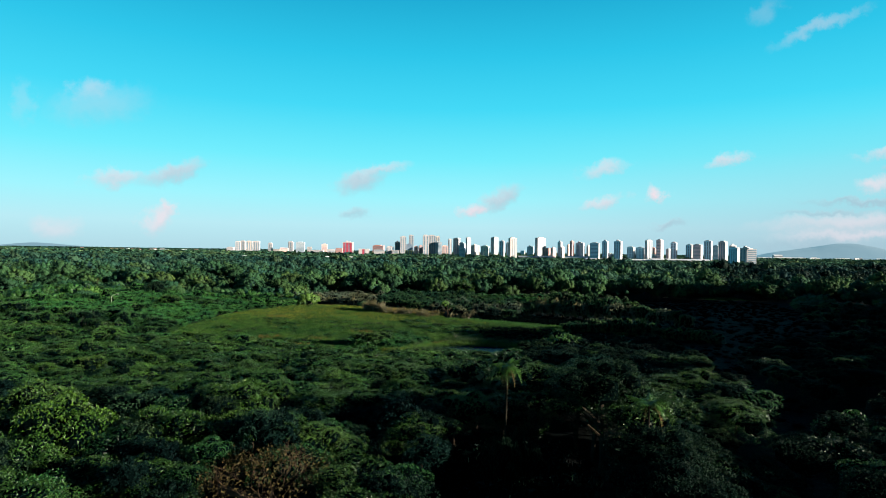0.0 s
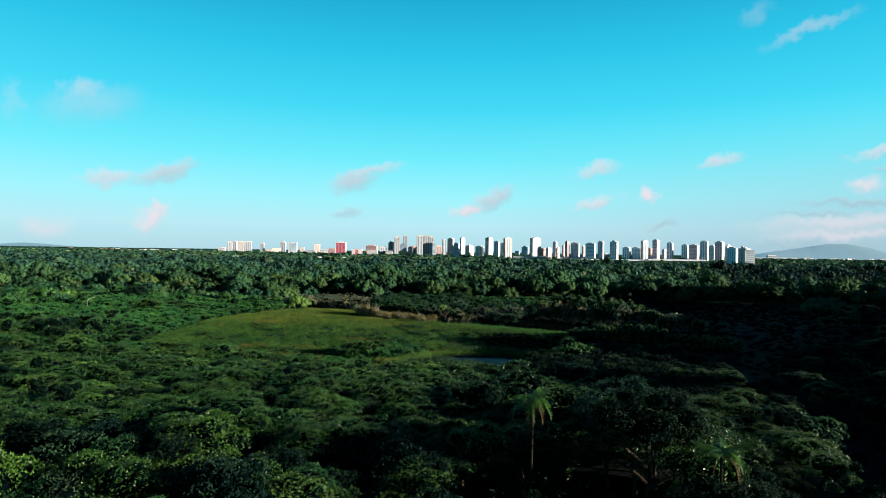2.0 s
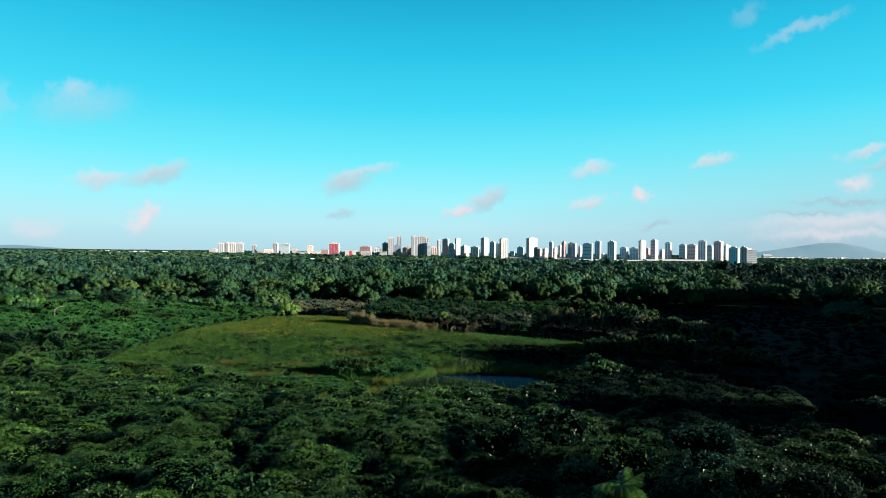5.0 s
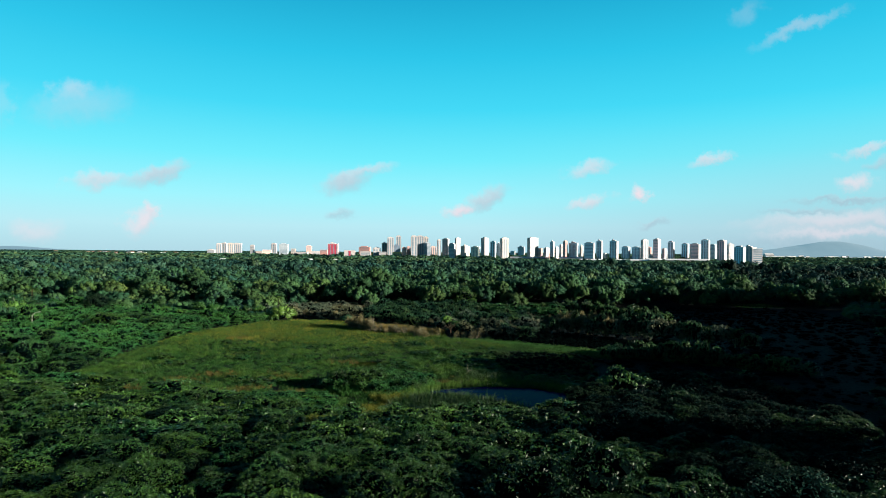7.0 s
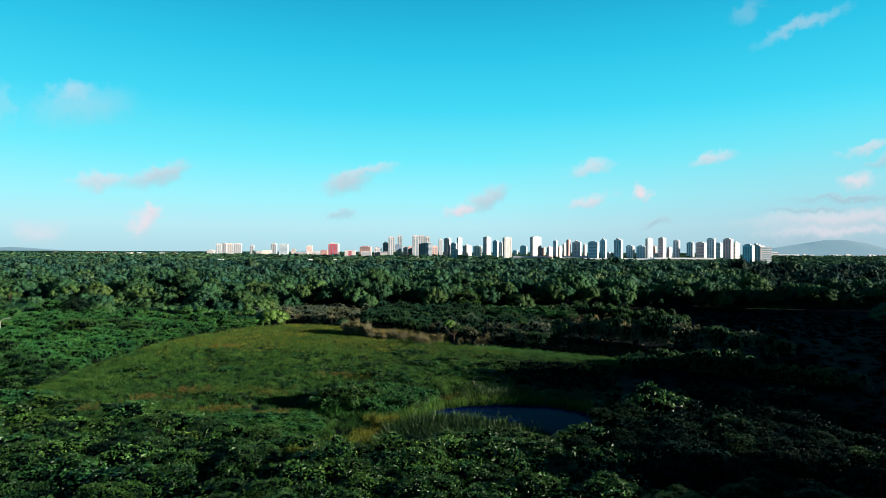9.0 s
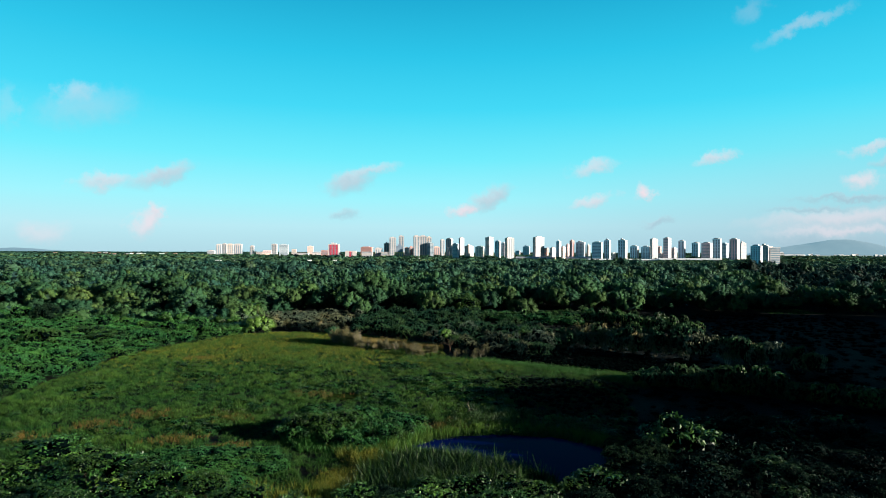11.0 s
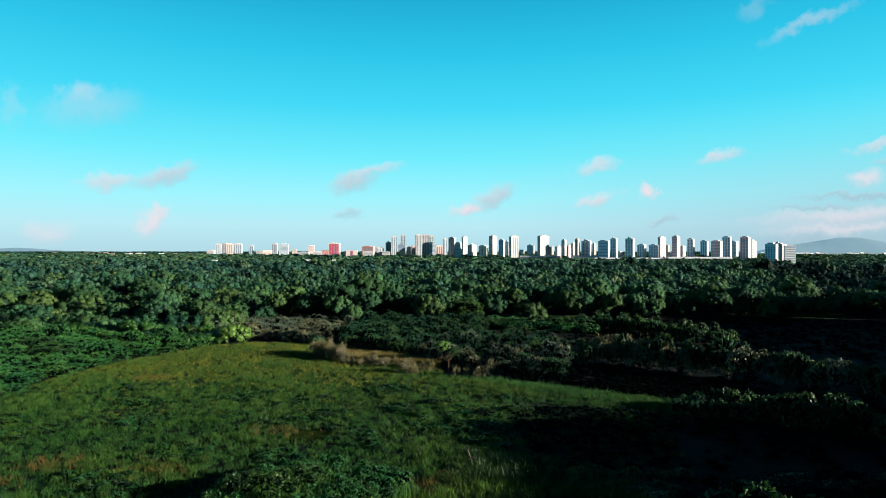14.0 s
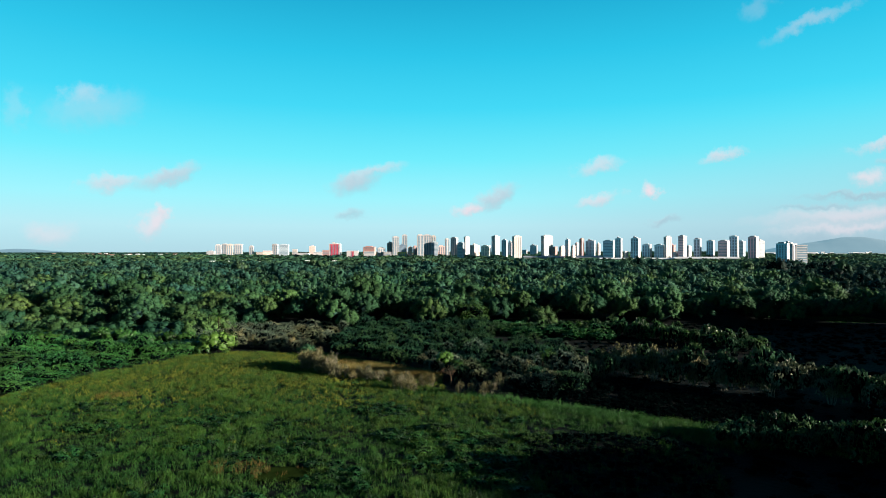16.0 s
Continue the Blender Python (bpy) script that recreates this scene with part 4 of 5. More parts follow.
tufts("dry_reeds", "pale dry reeds behind the meadow", x[keep], y[keep], r, r.uniform(1.3, 2.1, keep.sum()), 16, 0.05, REED, 0.25)


# tall green cane: the mound, the pond's near and far shores
CANES = (([(-33, 211), (-30, 221), (-20, 227), (-8, 225), (-3, 217), (-7, 208), (-16, 204), (-27, 205)], 3.2, LEAF_FRESH, "mound of tall fresh green cane in the marsh"),
         (SHORE, 2.9, LEAF_DARK_SHADE, "tall dark green cane on the pond's shore"),
         ([(-2, 214), (2, 238), (16, 235), (32, 225), (31, 209), (22, 213), (8, 215)], 1.9, LEAF, "upright green cane beyond the pond"))
for outline, tall, mat, label in CANES:
    x, y = r.uniform(-34, 33, 5200), r.uniform(180, 240, 5200)
    keep = within(outline, x, y) & ~within(POND, x, y)
    x, y = x[keep], y[keep]
    full = np.clip(0.45 + edge_distance(outline, x, y) / 9, 0.45, 1.0) * (0.85 + 0.15 * np.sin(x * 0.9) * np.sin(y * 0.8))
    tufts("cane", label, x, y, r, tall * full * r.uniform(0.75, 1.05, len(x)), 15, 0.10, mat, 0.4)
# sparse lighter blades stand for glints on the dark cane
x, y = r.uniform(-15, 16, 700), r.uniform(183, 203, 700)
keep = within(SHORE, x, y) & ~within(POND, x, y)
tufts("cane", "green cane blades standing for glints over the dark shore", x[keep], y[keep], r, r.uniform(1.8, 3.1, keep.sum()), 9, 0.07, LEAF, 0.4)
x, y = r.normal(-17, 2.6, 30), r.normal(203.5, 1.8, 30)
tufts("yellow_grass", "bright yellow-green grass before the mound", x, y, r, r.uniform(0.9, 1.7, 30), 16, 0.06, STRAW, 0.45)


# brighter grass puts a strip of sun into the colour
strip = [(-8, 300), (12, 291), (36, 275), (50, 261), (58, 266), (40, 282), (12, 298)]
x, y = r.uniform(-8, 58, 2600), r.uniform(261, 300, 2600)
keep = within(strip, x, y)
tufts("fresh_grass", "fresh green grass brightened as a sunlit strip between bushes", x[keep], y[keep], r, r.uniform(0.8, 1.5, keep.sum()), 14, 0.05, LEAF_FRESH, 0.5)


# ---- town ----
def tower(x, y, top, width, depth, turn, style, colour, label, name, cap):
    """A building: body, roof house, and windows as strips, bands or a grid."""
    base = float(rise(x, y)) - 0.5
    high = top - base
    root = new(name)
    root.matrix_world = pose(x, y, base, 0, 0, turn)
    tagged(root, label, "building", group="town skyline")
    w, d = width / 2, depth / 2
    wall = WALLS[colour]
    bm = bmesh.new()
    box(bm, -w, w, -d, d, 0, high)
    box(bm, -w - 0.15, w + 0.15, -d - 0.15, d + 0.15, high, high + 0.7)
    part("wall", bm, wall, root)
    # white right side on a coloured front: sun and shade in the paint
    side_wall = WALLS["white"] if colour in ("blue", "salmon") else wall
    if colour in ("blue", "salmon"):
        bm = bmesh.new()
        box(bm, w + 0.02, w + 0.3, -d, d, 0, high + 0.9)
        part("side_wall", bm, side_wall, root, "side wall painted white as sunlit")
    if cap:
        bm = bmesh.new()
        k = (x * 7.3 + y) % 1.0
        box(bm, -w * (0.7 - 0.3 * k), w * 0.45, -d * 0.5, d * 0.6, high + 0.7, high + 2.6)
        if k > 0.6:
            box(bm, -w * 0.5, -w * 0.1, -d * 0.3, d * 0.3, high + 2.6, high + 4.6)
        part("roof_house", bm, side_wall, root)
    floors = max(2, int(high / 3.1))
    step = high / floors
    def strip(face, a0, a1, z0, z1, mat, label_=""):
        b = bmesh.new()
        if face == "front":
            box(b, a0, a1, -d - 0.12, -d + 0.05, z0, z1)
        elif face == "right":
            box(b, w - 0.05, w + 0.38, a0, a1, z0, z1)
        else:
            box(b, -w - 0.12, -w + 0.05, a0, a1, z0, z1)
        part("window" if mat is PANE else "panel", b, mat, root, label_)
    if style in ("stripes", "grid"):
        share = (0.26 if colour in ("blue", "salmon") else 0.24) if style == "stripes" else 0.24
        n = max(2, int(width / (5.0 if style == "stripes" else 3.6)))
        for i in range(n):
            a = -w + width * (i + 0.5) / n
            strip("front", a - width / n * share, a + width / n * share, 2.5, high - 1.5, PANE)
        n = max(2, int(depth / 4.6))
        if not (colour in ("blue", "salmon") and depth < 12):
            for i in range(n):
                a = -d + depth * (i + 0.5) / n
                strip("right", a - 0.75, a + 0.75, 2.5, high - 1.5, PANE)
        gap = 1 if style == "grid" else 2
        for k in range(1, floors, gap):
            b = bmesh.new()
            box(b, -w - 0.2, w + (0.42 if style == "grid" else 0.05), -d - 0.25, d, k * step, k * step + 0.7)
            part("floor_slab", b, wall, root)
    if style in ("bands", "bandsdark"):
        thick = 0.34 if style == "bands" else 0.6
        for k in range(floors):
            b = bmesh.new()
            z = k * step + 0.9
            if style == "bands":
                box(b, -w * 0.9, w * 0.9, -d - 0.12, d, z, z + step * thick)
                if depth > 7:
                    box(b, w - 1, w + 0.38, -d * 0.75, -d * 0.1, z, z + step * thick)
                    box(b, w - 1, w + 0.38, d * 0.15, d * 0.8, z, z + step * thick)
            else:
                box(b, -w - 0.1, w + 0.14, -d + 1.2, d * 0.97, z, z + step * thick)
            part("window", b, PANE, root)
    if style == "glass":
        for k in range(1, floors):
            b = bmesh.new()
            box(b, -w - 0.1, w + 0.1, -d - 0.1, d + 0.1, k * step, k * step + 0.35)
            part("floor_slab", b, WALLS["grey"], root)
    if style in ("red", "redmid"):
        f0, f1 = (-0.86, 0.86) if style == "red" else (-0.3, 0.25)
        strip("front", f0 * w, f1 * w, 1.0, high - 1.0, RED_PANEL, "dark red panel")
        n = 6 if style == "red" else 2
        for i in range(n):
            a = f0 * w + (f1 - f0) * w * (i + 0.5) / n
            b = bmesh.new()
            box(b, a - 0.6, a + 0.6, -d - 0.2, -d, 2.0, high - 2.0)
            part("window", b, PANE, root)
        for k in range(1, floors, 2):
            b = bmesh.new()
            box(b, w - 0.05, w + 0.1, -d * 0.7, d * 0.7, k * step, k * step + 1.2)
            part("window", b, PANE, root)


def hall(x, y, top, width, depth, label):
    """A long low shed with a shallow pitched roof."""
    base = float(rise(x, y)) - 0.5
    high = top - base
    root = new("shopping_hall")
    root.matrix_world = pose(x, y, base, 0, 0, -8)
    tagged(root, label, "building", group="town halls")
    w, d = width / 2, depth / 2
    bm = bmesh.new()
    box(bm, -w, w, -d, d, 0, high * 0.75)
    part("wall", bm, WALLS["white"], root)
    bm = bmesh.new()
    a = [bm.verts.new(p) for p in ((-w - 0.6, -d - 0.8, high * 0.75), (w + 0.6, -d - 0.8, high * 0.75), (w + 0.6, 0, high), (-w - 0.6, 0, high), (w + 0.6, d + 0.8, high * 0.75), (-w - 0.6, d + 0.8, high * 0.75))]
    for f in ((0, 1, 2, 3), (3, 2, 4, 5), (1, 4, 2), (0, 3, 5), (0, 5, 4, 1)):
        bm.faces.new([a[i] for i in f])
    part("roof", bm, SHED_ROOF if "grey" in label else WHITE_ROOF, root)
    bm = bmesh.new()
    box(bm, -w * 0.95, w * 0.95, -d - 0.1, -d + 0.05, high * 0.25, high * 0.45)
    part("window", bm, PANE, root)


tower(-785, 2083, 34, 22.8, 17.3, 6, "bands", "white", "small white apartment block among trees", "apartment_block", 1)
tower(-740, 2032, 54, 16.4, 13.1, 11, "stripes", "white", "white high-rise with grey window strips", "apartment_tower", 1)
tower(-785, 2203, 58, 17.9, 15.7, 2, "stripes", "white", "white high-rise with grey window strips", "apartment_tower", 1)
tower(-660, 1915, 54, 17.5, 13.5, 13, "stripes", "cream", "cream high-rise with grey window strips", "apartment_tower", 1)
tower(-700, 2097, 56, 24.9, 20.2, 8, "stripes", "white", "white high-rise with grey window strips", "apartment_tower", 1)
tower(-559, 1809, 48, 10.9, 9.2, 4, "stripes", "white", "slim white tower block", "apartment_tower", 1)
tower(-591, 1981, 31, 20.4, 14.8, 6, "bands", "cream", "low cream flats in the distant town", "apartment_block", 0)
tower(-544, 1905, 35, 25.3, 17.5, 11, "bands", "pink", "low pink brick block", "apartment_block", 0)
tower(-546, 1988, 55, 15.9, 16.0, 2, "stripes", "white", "white tower with blank side wall", "apartment_tower", 1)
tower(-462, 1789, 52, 24.8, 11.3, 4, "bands", "grey", "grey office block with dark roof storey", "office_block", 1)
tower(-463, 1905, 39, 14.1, 8.6, 8, "bands", "cream", "low cream flats in the distant town", "apartment_block", 0)
tower(-416, 1803, 29, 39.8, 28.5, 4, "bands", "white", "long low white hall", "low_hall", 0)
tower(-478, 2189, 50, 19.1, 16.3, 6, "bands", "pink", "pink apartment block in the distant town", "apartment_block", 1)
tower(-381, 1842, 32, 25.2, 16.5, 11, "bands", "white", "low white flats in the distant town", "apartment_block", 0)
tower(-343, 1778, 36, 19.0, 16.9, 2, "bands", "brick", "low brick building in the distant town", "apartment_block", 0)
tower(-287, 1616, 52, 26.0, 45.0, 6, "red", "white", "white block with dark red glazed front", "office_block", 1)
tower(-243, 1610, 35, 27.4, 27.9, 6, "redmid", "white", "white flats with a red centre panel", "apartment_block", 0)
tower(-202, 1610, 33, 26.3, 17.7, 4, "bands", "white", "low white block with bluish windows", "apartment_block", 0)
tower(-240, 1890, 46, 33.0, 26.7, -3, "bands", "brick", "grey and red apartment block", "apartment_block", 1)
tower(-179, 1663, 42, 18.7, 15.3, 11, "stripes", "white", "white apartment block in the distant town", "apartment_block", 1)
tower(-162, 1652, 32, 18.6, 15.2, 2, "bands", "white", "low white flats in the distant town", "apartment_block", 0)
tower(-174, 1836, 57, 17.0, 14.5, 13, "stripes", "cream", "cream apartment tower in the distant town", "apartment_tower", 1)
tower(-142, 1659, 70, 16.2, 13.1, 8, "stripes", "white", "tall white apartment tower", "apartment_tower", 1)
tower(-132, 1820, 78, 13.8, 10.8, 4, "stripes", "white", "tall slim white apartment tower", "apartment_tower", 1)
tower(-134, 1778, 50, 19.8, 7.8, -3, "glass", "dark", "dark glazed office block", "office_block", 1)
tower(-117, 1554, 32, 20.8, 14.3, 11, "stripes", "yellow", "yellow and cream flats", "apartment_block", 0)
tower(-109, 1715, 44, 11.4, 9.0, 2, "bands", "pink", "pink apartment block in the distant town", "apartment_block", 1)
tower(-105, 1861, 47, 10.9, 11.4, 13, "stripes", "brick", "brown apartment block in the distant town", "apartment_block", 1)
tower(-73, 1536, 71, 14.6, 11.6, 8, "stripes", "white", "tall white tower with dark window strips", "apartment_tower", 1)
tower(-66, 1769, 77, 19.0, 14.4, 4, "stripes", "white", "tall white tower with dark window strips", "apartment_tower", 1)
tower(-48, 1713, 73, 11.0, 9.0, 6, "stripes", "cream", "tall cream tower in the distant town", "apartment_tower", 1)
tower(-45, 1708, 57, 18.0, 7.2, 2, "bands", "grey", "grey apartment tower with balconies", "apartment_tower", 1)
tower(-30, 1884, 48, 17.3, 12.5, 2, "stripes", "pink", "pink apartment block in the distant town", "apartment_block", 1)
tower(-12, 1689, 65, 9.7, 8.8, 13, "stripes", "white", "white apartment tower in the distant town", "apartment_tower", 1)
tower(7, 1744, 69, 16.3, 14.8, -22, "stripes", "white", "white apartment tower with dark strips", "apartment_tower", 1)
tower(20, 1472, 52, 13.5, 6.8, -26, "bands", "grey", "grey striped office tower", "office_tower", 1)
tower(42, 1821, 73, 7.2, 14.4, -57, "stripes", "white", "tall white apartment tower", "apartment_tower", 1)
tower(56, 1605, 48, 14.3, 18.1, -46, "stripes", "cream", "cream and pink apartment block", "apartment_block", 1)
tower(81, 1568, 46, 21.0, 7.9, -28, "grid", "beige", "beige office slab with a window grid", "office_block", 1)
tower(114, 1703, 72, 15.8, 15.1, -56, "grid", "white", "grey and white apartment tower", "apartment_tower", 1)
tower(122, 1531, 59, 13.3, 5.0, -40, "stripes", "blue", "bluish apartment tower in the distant town", "apartment_tower", 1)
tower(153, 1715, 57, 10.9, 5.0, -40, "stripes", "blue", "bluish apartment tower in the distant town", "apartment_tower", 1)
tower(140, 1434, 65, 8.7, 18.6, -65, "stripes", "cream", "tall cream tower with pink strips", "apartment_tower", 1)
tower(252, 2222, 37, 16.9, 5.0, -37, "bands", "blue", "distant bluish block in the distant town", "apartment_block", 0)
tower(249, 1971, 50, 23.2, 5.0, -38, "bands", "blue", "distant bluish apartment tower", "apartment_tower", 1)
tower(221, 1540, 69, 10.2, 27.4, -57, "stripes", "white", "tall white tower with brown strips", "apartment_tower", 1)
tower(252, 1627, 44, 13.7, 10.2, -39, "bands", "brick", "maroon office block in the distant town", "office_block", 0)
tower(240, 1452, 43, 6.3, 13.3, -45, "stripes", "pink", "pink and white apartment block", "apartment_block", 1)
tower(286, 1628, 61, 10.1, 7.1, -49, "stripes", "blue", "tower with front blued for shade, side white for sun", "apartment_tower", 1)
tower(245, 1357, 44, 4.3, 9.1, -46, "bands", "pink", "salmon apartment block in the distant town", "apartment_block", 1)
tower(315, 1658, 53, 5.7, 8.2, -46, "stripes", "pink", "pink apartment tower in the distant town", "apartment_tower", 1)
tower(298, 1523, 61, 7.0, 8.9, -50, "stripes", "brick", "brown and pink tower", "apartment_tower", 1)
tower(319, 1526, 57, 23.9, 5.8, -50, "grid", "blue", "tower with front blued for shade, side white for sun", "apartment_tower", 1)
tower(369, 1657, 51, 6.0, 8.1, -51, "stripes", "cream", "slim cream tower in the distant town", "apartment_tower", 1)
tower(327, 1399, 55, 25.2, 5.0, -52, "bands", "blue", "tower with front blued for shade, side white for sun", "apartment_tower", 1)
tower(379, 1511, 62, 15.3, 5.6, -53, "stripes", "blue", "tower with front blued for shade, side white for sun", "apartment_tower", 1)
tower(363, 1400, 33, 4.6, 8.9, -53, "bands", "white", "low white block in the distant town", "apartment_block", 0)
tower(366, 1344, 59, 18.1, 6.6, -54, "stripes", "blue", "striped tower with front blued for shade, side white for sun", "apartment_tower", 1)
tower(376, 1386, 29, 10.2, 11.8, -46, "bands", "white", "low white block in the distant town", "apartment_block", 0)
tower(447, 1524, 48, 19.8, 7.3, -55, "stripes", "blue", "bluish apartment slab in the distant town", "apartment_tower", 1)
tower(428, 1387, 46, 20.1, 5.0, -56, "grid", "blue", "office slab with front blued for shade, side white for sun", "office_tower", 1)
tower(465, 1442, 64, 7.5, 15.8, -67, "stripes", "white", "white apartment tower in the distant town", "apartment_tower", 1)
tower(495, 1506, 47, 17.5, 8.1, -49, "bands", "brick", "brown apartment block in the distant town", "apartment_block", 1)
tower(455, 1334, 63, 12.5, 9.2, -62, "bands", "salmon", "salmon and grey apartment tower", "apartment_tower", 1)
tower(452, 1358, 32, 7.1, 12.4, -49, "bands", "white", "low white block in the distant town", "apartment_block", 0)
tower(537, 1511, 44, 8.1, 10.4, -59, "stripes", "white", "white apartment block in the distant town", "apartment_block", 1)
tower(494, 1357, 58, 14.1, 5.0, -59, "stripes", "blue", "pale bluish tower in the distant town", "apartment_tower", 1)
tower(605, 1554, 57, 17.5, 6.4, -60, "stripes", "blue", "bluish apartment tower in the distant town", "apartment_tower", 1)
tower(554, 1374, 54, 21.4, 7.8, -61, "bands", "salmon", "pink and blue apartment tower", "apartment_tower", 1)
tower(600, 1428, 64, 19.7, 5.0, -62, "stripes", "blue", "tall bluish tower in the distant town", "apartment_tower", 1)
tower(660, 1521, 55, 15.2, 8.3, -63, "bands", "grey", "grey apartment tower in the distant town", "apartment_tower", 1)
tower(587, 1320, 61, 17.6, 8.1, -63, "stripes", "salmon", "bluish tower with a pink corner", "apartment_tower", 1)
tower(669, 1453, 55, 6.5, 15.2, -71, "bands", "white", "white apartment tower with balconies", "apartment_tower", 1)
tower(440, 949, 44, 15.5, 5.0, -65, "grid", "blue", "blue-grey office slab in the distant town", "office_block", 1)
tower(522, 1080, 45, 18.4, 10.1, -65, "stripes", "white", "white and dark office block", "office_block", 1)
tower(478, 972, 42, 2.0, 15.5, -88, "bandsdark", "white", "office block with dark ribbon windows", "office_block", 0)
hall(199, 1442, 24, 87, 30, "long grey shed roof beside the towers")
hall(276, 1372, 25, 57, 30, "grey pitched shed roof with a white gable")
hall(333, 1344, 21, 75, 30, "long low white shopping hall")
hall(401, 1330, 21, 69, 30, "long low white shopping hall")
hall(487, 1302, 23, 117, 30, "long low white shopping hall with flat roof")
hall(1417, 2660, 36, 34, 30, "distant white warehouse among trees")
hall(1286, 2380, 26, 66, 30, "distant white warehouse among trees")

# far hills on the horizon
def hill(x, y, length, depth, high, label, seed):
    r = random.Random(seed)
    bm = bmesh.new()
    nx, ny = 60, 14
    rows = []
    for j in range(ny + 1):
        row = []
        for i in range(nx + 1):
            u, v = i / nx * 2 - 1, j / ny * 2 - 1
            body = max(0.0, 1 - abs(u) ** 2.2) ** 0.9 * max(0.0, 1 - v * v)
            z = high * body * (0.86 + 0.14 * math.sin(u * 5 + seed) + 0.05 * noise.noise((u * 6, v * 3, seed)))
            row.append(bm.verts.new((x + u * length / 2, y + v * depth / 2, 8 + z)))
        rows.append(row)
    for a, b in zip(rows, rows[1:]):
        for i in range(nx):
            bm.faces.new((a[i], a[i + 1], b[i + 1], b[i]))
    for f in bm.faces:
        f.smooth = True
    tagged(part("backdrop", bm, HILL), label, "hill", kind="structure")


bm = bmesh.new()
shore = [(700, 1430), (1300, 1400), (2200, 1500), (4800, 2300), (4860, 4850), (1750, 4850)]
bm.faces.new([bm.verts.new((px, py, 11.6)) for px, py in shore])
tagged(part("backdrop", bm, PLAIN), "pale plain beyond the forest, its haze painted as glow", "plain", kind="structure")
hill(2950, 4650, 1300, 380, 125, "blue mountain on the horizon, its haze painted as glow", 1)
hill(-3350, 4750, 1100, 200, 45, "low ridge on the horizon, its haze painted as glow", 2)


# ---- single plants ----
def frond_faces(length, droop, r):
    """One feather palm leaf along +x: a rib with narrow leaflets to both sides."""
    faces = []
    n = 24
    def rib(f):
        return length * f * (1 - 0.18 * droop * f), length * (0.42 * f - droop * f * f)
    for k in range(n):
        f = (k + 1) / n
        (x, z), (x2, z2) = rib(f), rib(f + 0.022)
        leaf = length * 0.30 * math.sin(math.pi * min(1, 0.12 + f * 0.86)) + 0.1
        for s in (-1, 1):
            tip = (x + leaf * 0.55, s * leaf * 0.8, z - leaf * r.uniform(0.3, 0.6))
            faces.append([(x, 0, z), (x2, 0, z2), (tip[0] + 0.03, tip[1], tip[2]), tip])
        faces.append([(x, -0.03, z), (x, 0.03, z), (x2 + length / n * 0.6, 0.03, rib(f + 0.04)[1]), (x2 + length / n * 0.6, -0.03, rib(f + 0.04)[1])])
    return np.array(faces)


PALM_BARK = plain("palm_bark", (0.014, 0.012, 0.009), 0.9, 0.35, 1.2, bump_size=0.03)
FROND_GREEN = leaf_material("palm_leaf", (0.005, 0.022, 0.004), (0.012, 0.044, 0.008), (0.030, 0.075, 0.016), gloss=0.45)
FROND_DRY = leaf_material("dry_palm_leaf", (0.015, 0.015, 0.008), (0.030, 0.028, 0.016), (0.06, 0.052, 0.03), gloss=0.7, shine=0.03)


def palm(x, y, top, spread, label, dry=3, seed=0):
    """A palm: ringed trunk, arched green fronds and a few dry hanging ones."""
    r = random.Random(seed)
    base = float(rise(x, y))
    root = new("palm_tree")
    root.location = (x, y, base)
    tagged(root, label, "palm tree", group="palms")
    h = top - base - spread * 0.35
    bm = bmesh.new()
    steps = 14
    tube(bm, [(0.25 * math.sin(k / steps * 1.6), 0, h * k / steps - 0.1) for k in range(steps + 1)], [0.19 - 0.07 * k / steps + 0.015 * (k % 2) for k in range(steps + 1)], 9)
    part("trunk", bm, PALM_BARK, root)
    for k in range(18 + dry):
        dead = k >= 18
        f = frond_faces(spread * r.uniform(0.7, 1.15), r.uniform(1.5, 2.3) if dead else r.choice((0.1, 0.4, 0.7, 1.0, 1.25)) + r.uniform(-0.1, 0.1), r)
        a = k * 2.399 + r.uniform(-0.45, 0.45)
        ca, sa = math.cos(a), math.sin(a)
        g = np.stack([f[..., 0] * ca - f[..., 1] * sa + 0.25, f[..., 0] * sa + f[..., 1] * ca, f[..., 2] + h - (0.4 if dead else 0)], -1)
        link_mesh("frond", soup("frond", [(g, 0)]), [FROND_DRY if dead else FROND_GREEN], root, "dry hanging frond" if dead else "")


palm(11.5, 88.0, 18.8, 2.6, "tall palm with dry hanging fronds rising from the canopy", 3, 1)
palm(28.0, 77.5, 16.6, 2.8, "green palm head rising from the dark canopy", 2, 2)
palm(26.0, 315.0, 9.2, 3.0, "small bright palm among dark bushes", 0, 3)
palm(-92.0, 384.0, 12.0, 3.2, "yellowish palm at the edge of the wood", 1, 4)
palm(-231.0, 392.0, 14.5, 3.4, "palm standing over the low wood", 1, 5)
palm(-262.0, 405.0, 14.0, 3.4, "palm standing over the low wood", 1, 6)
palm(2.5, 316.5, 6.0, 2.2, "young palm with pale fronds among bushes", 0, 7)


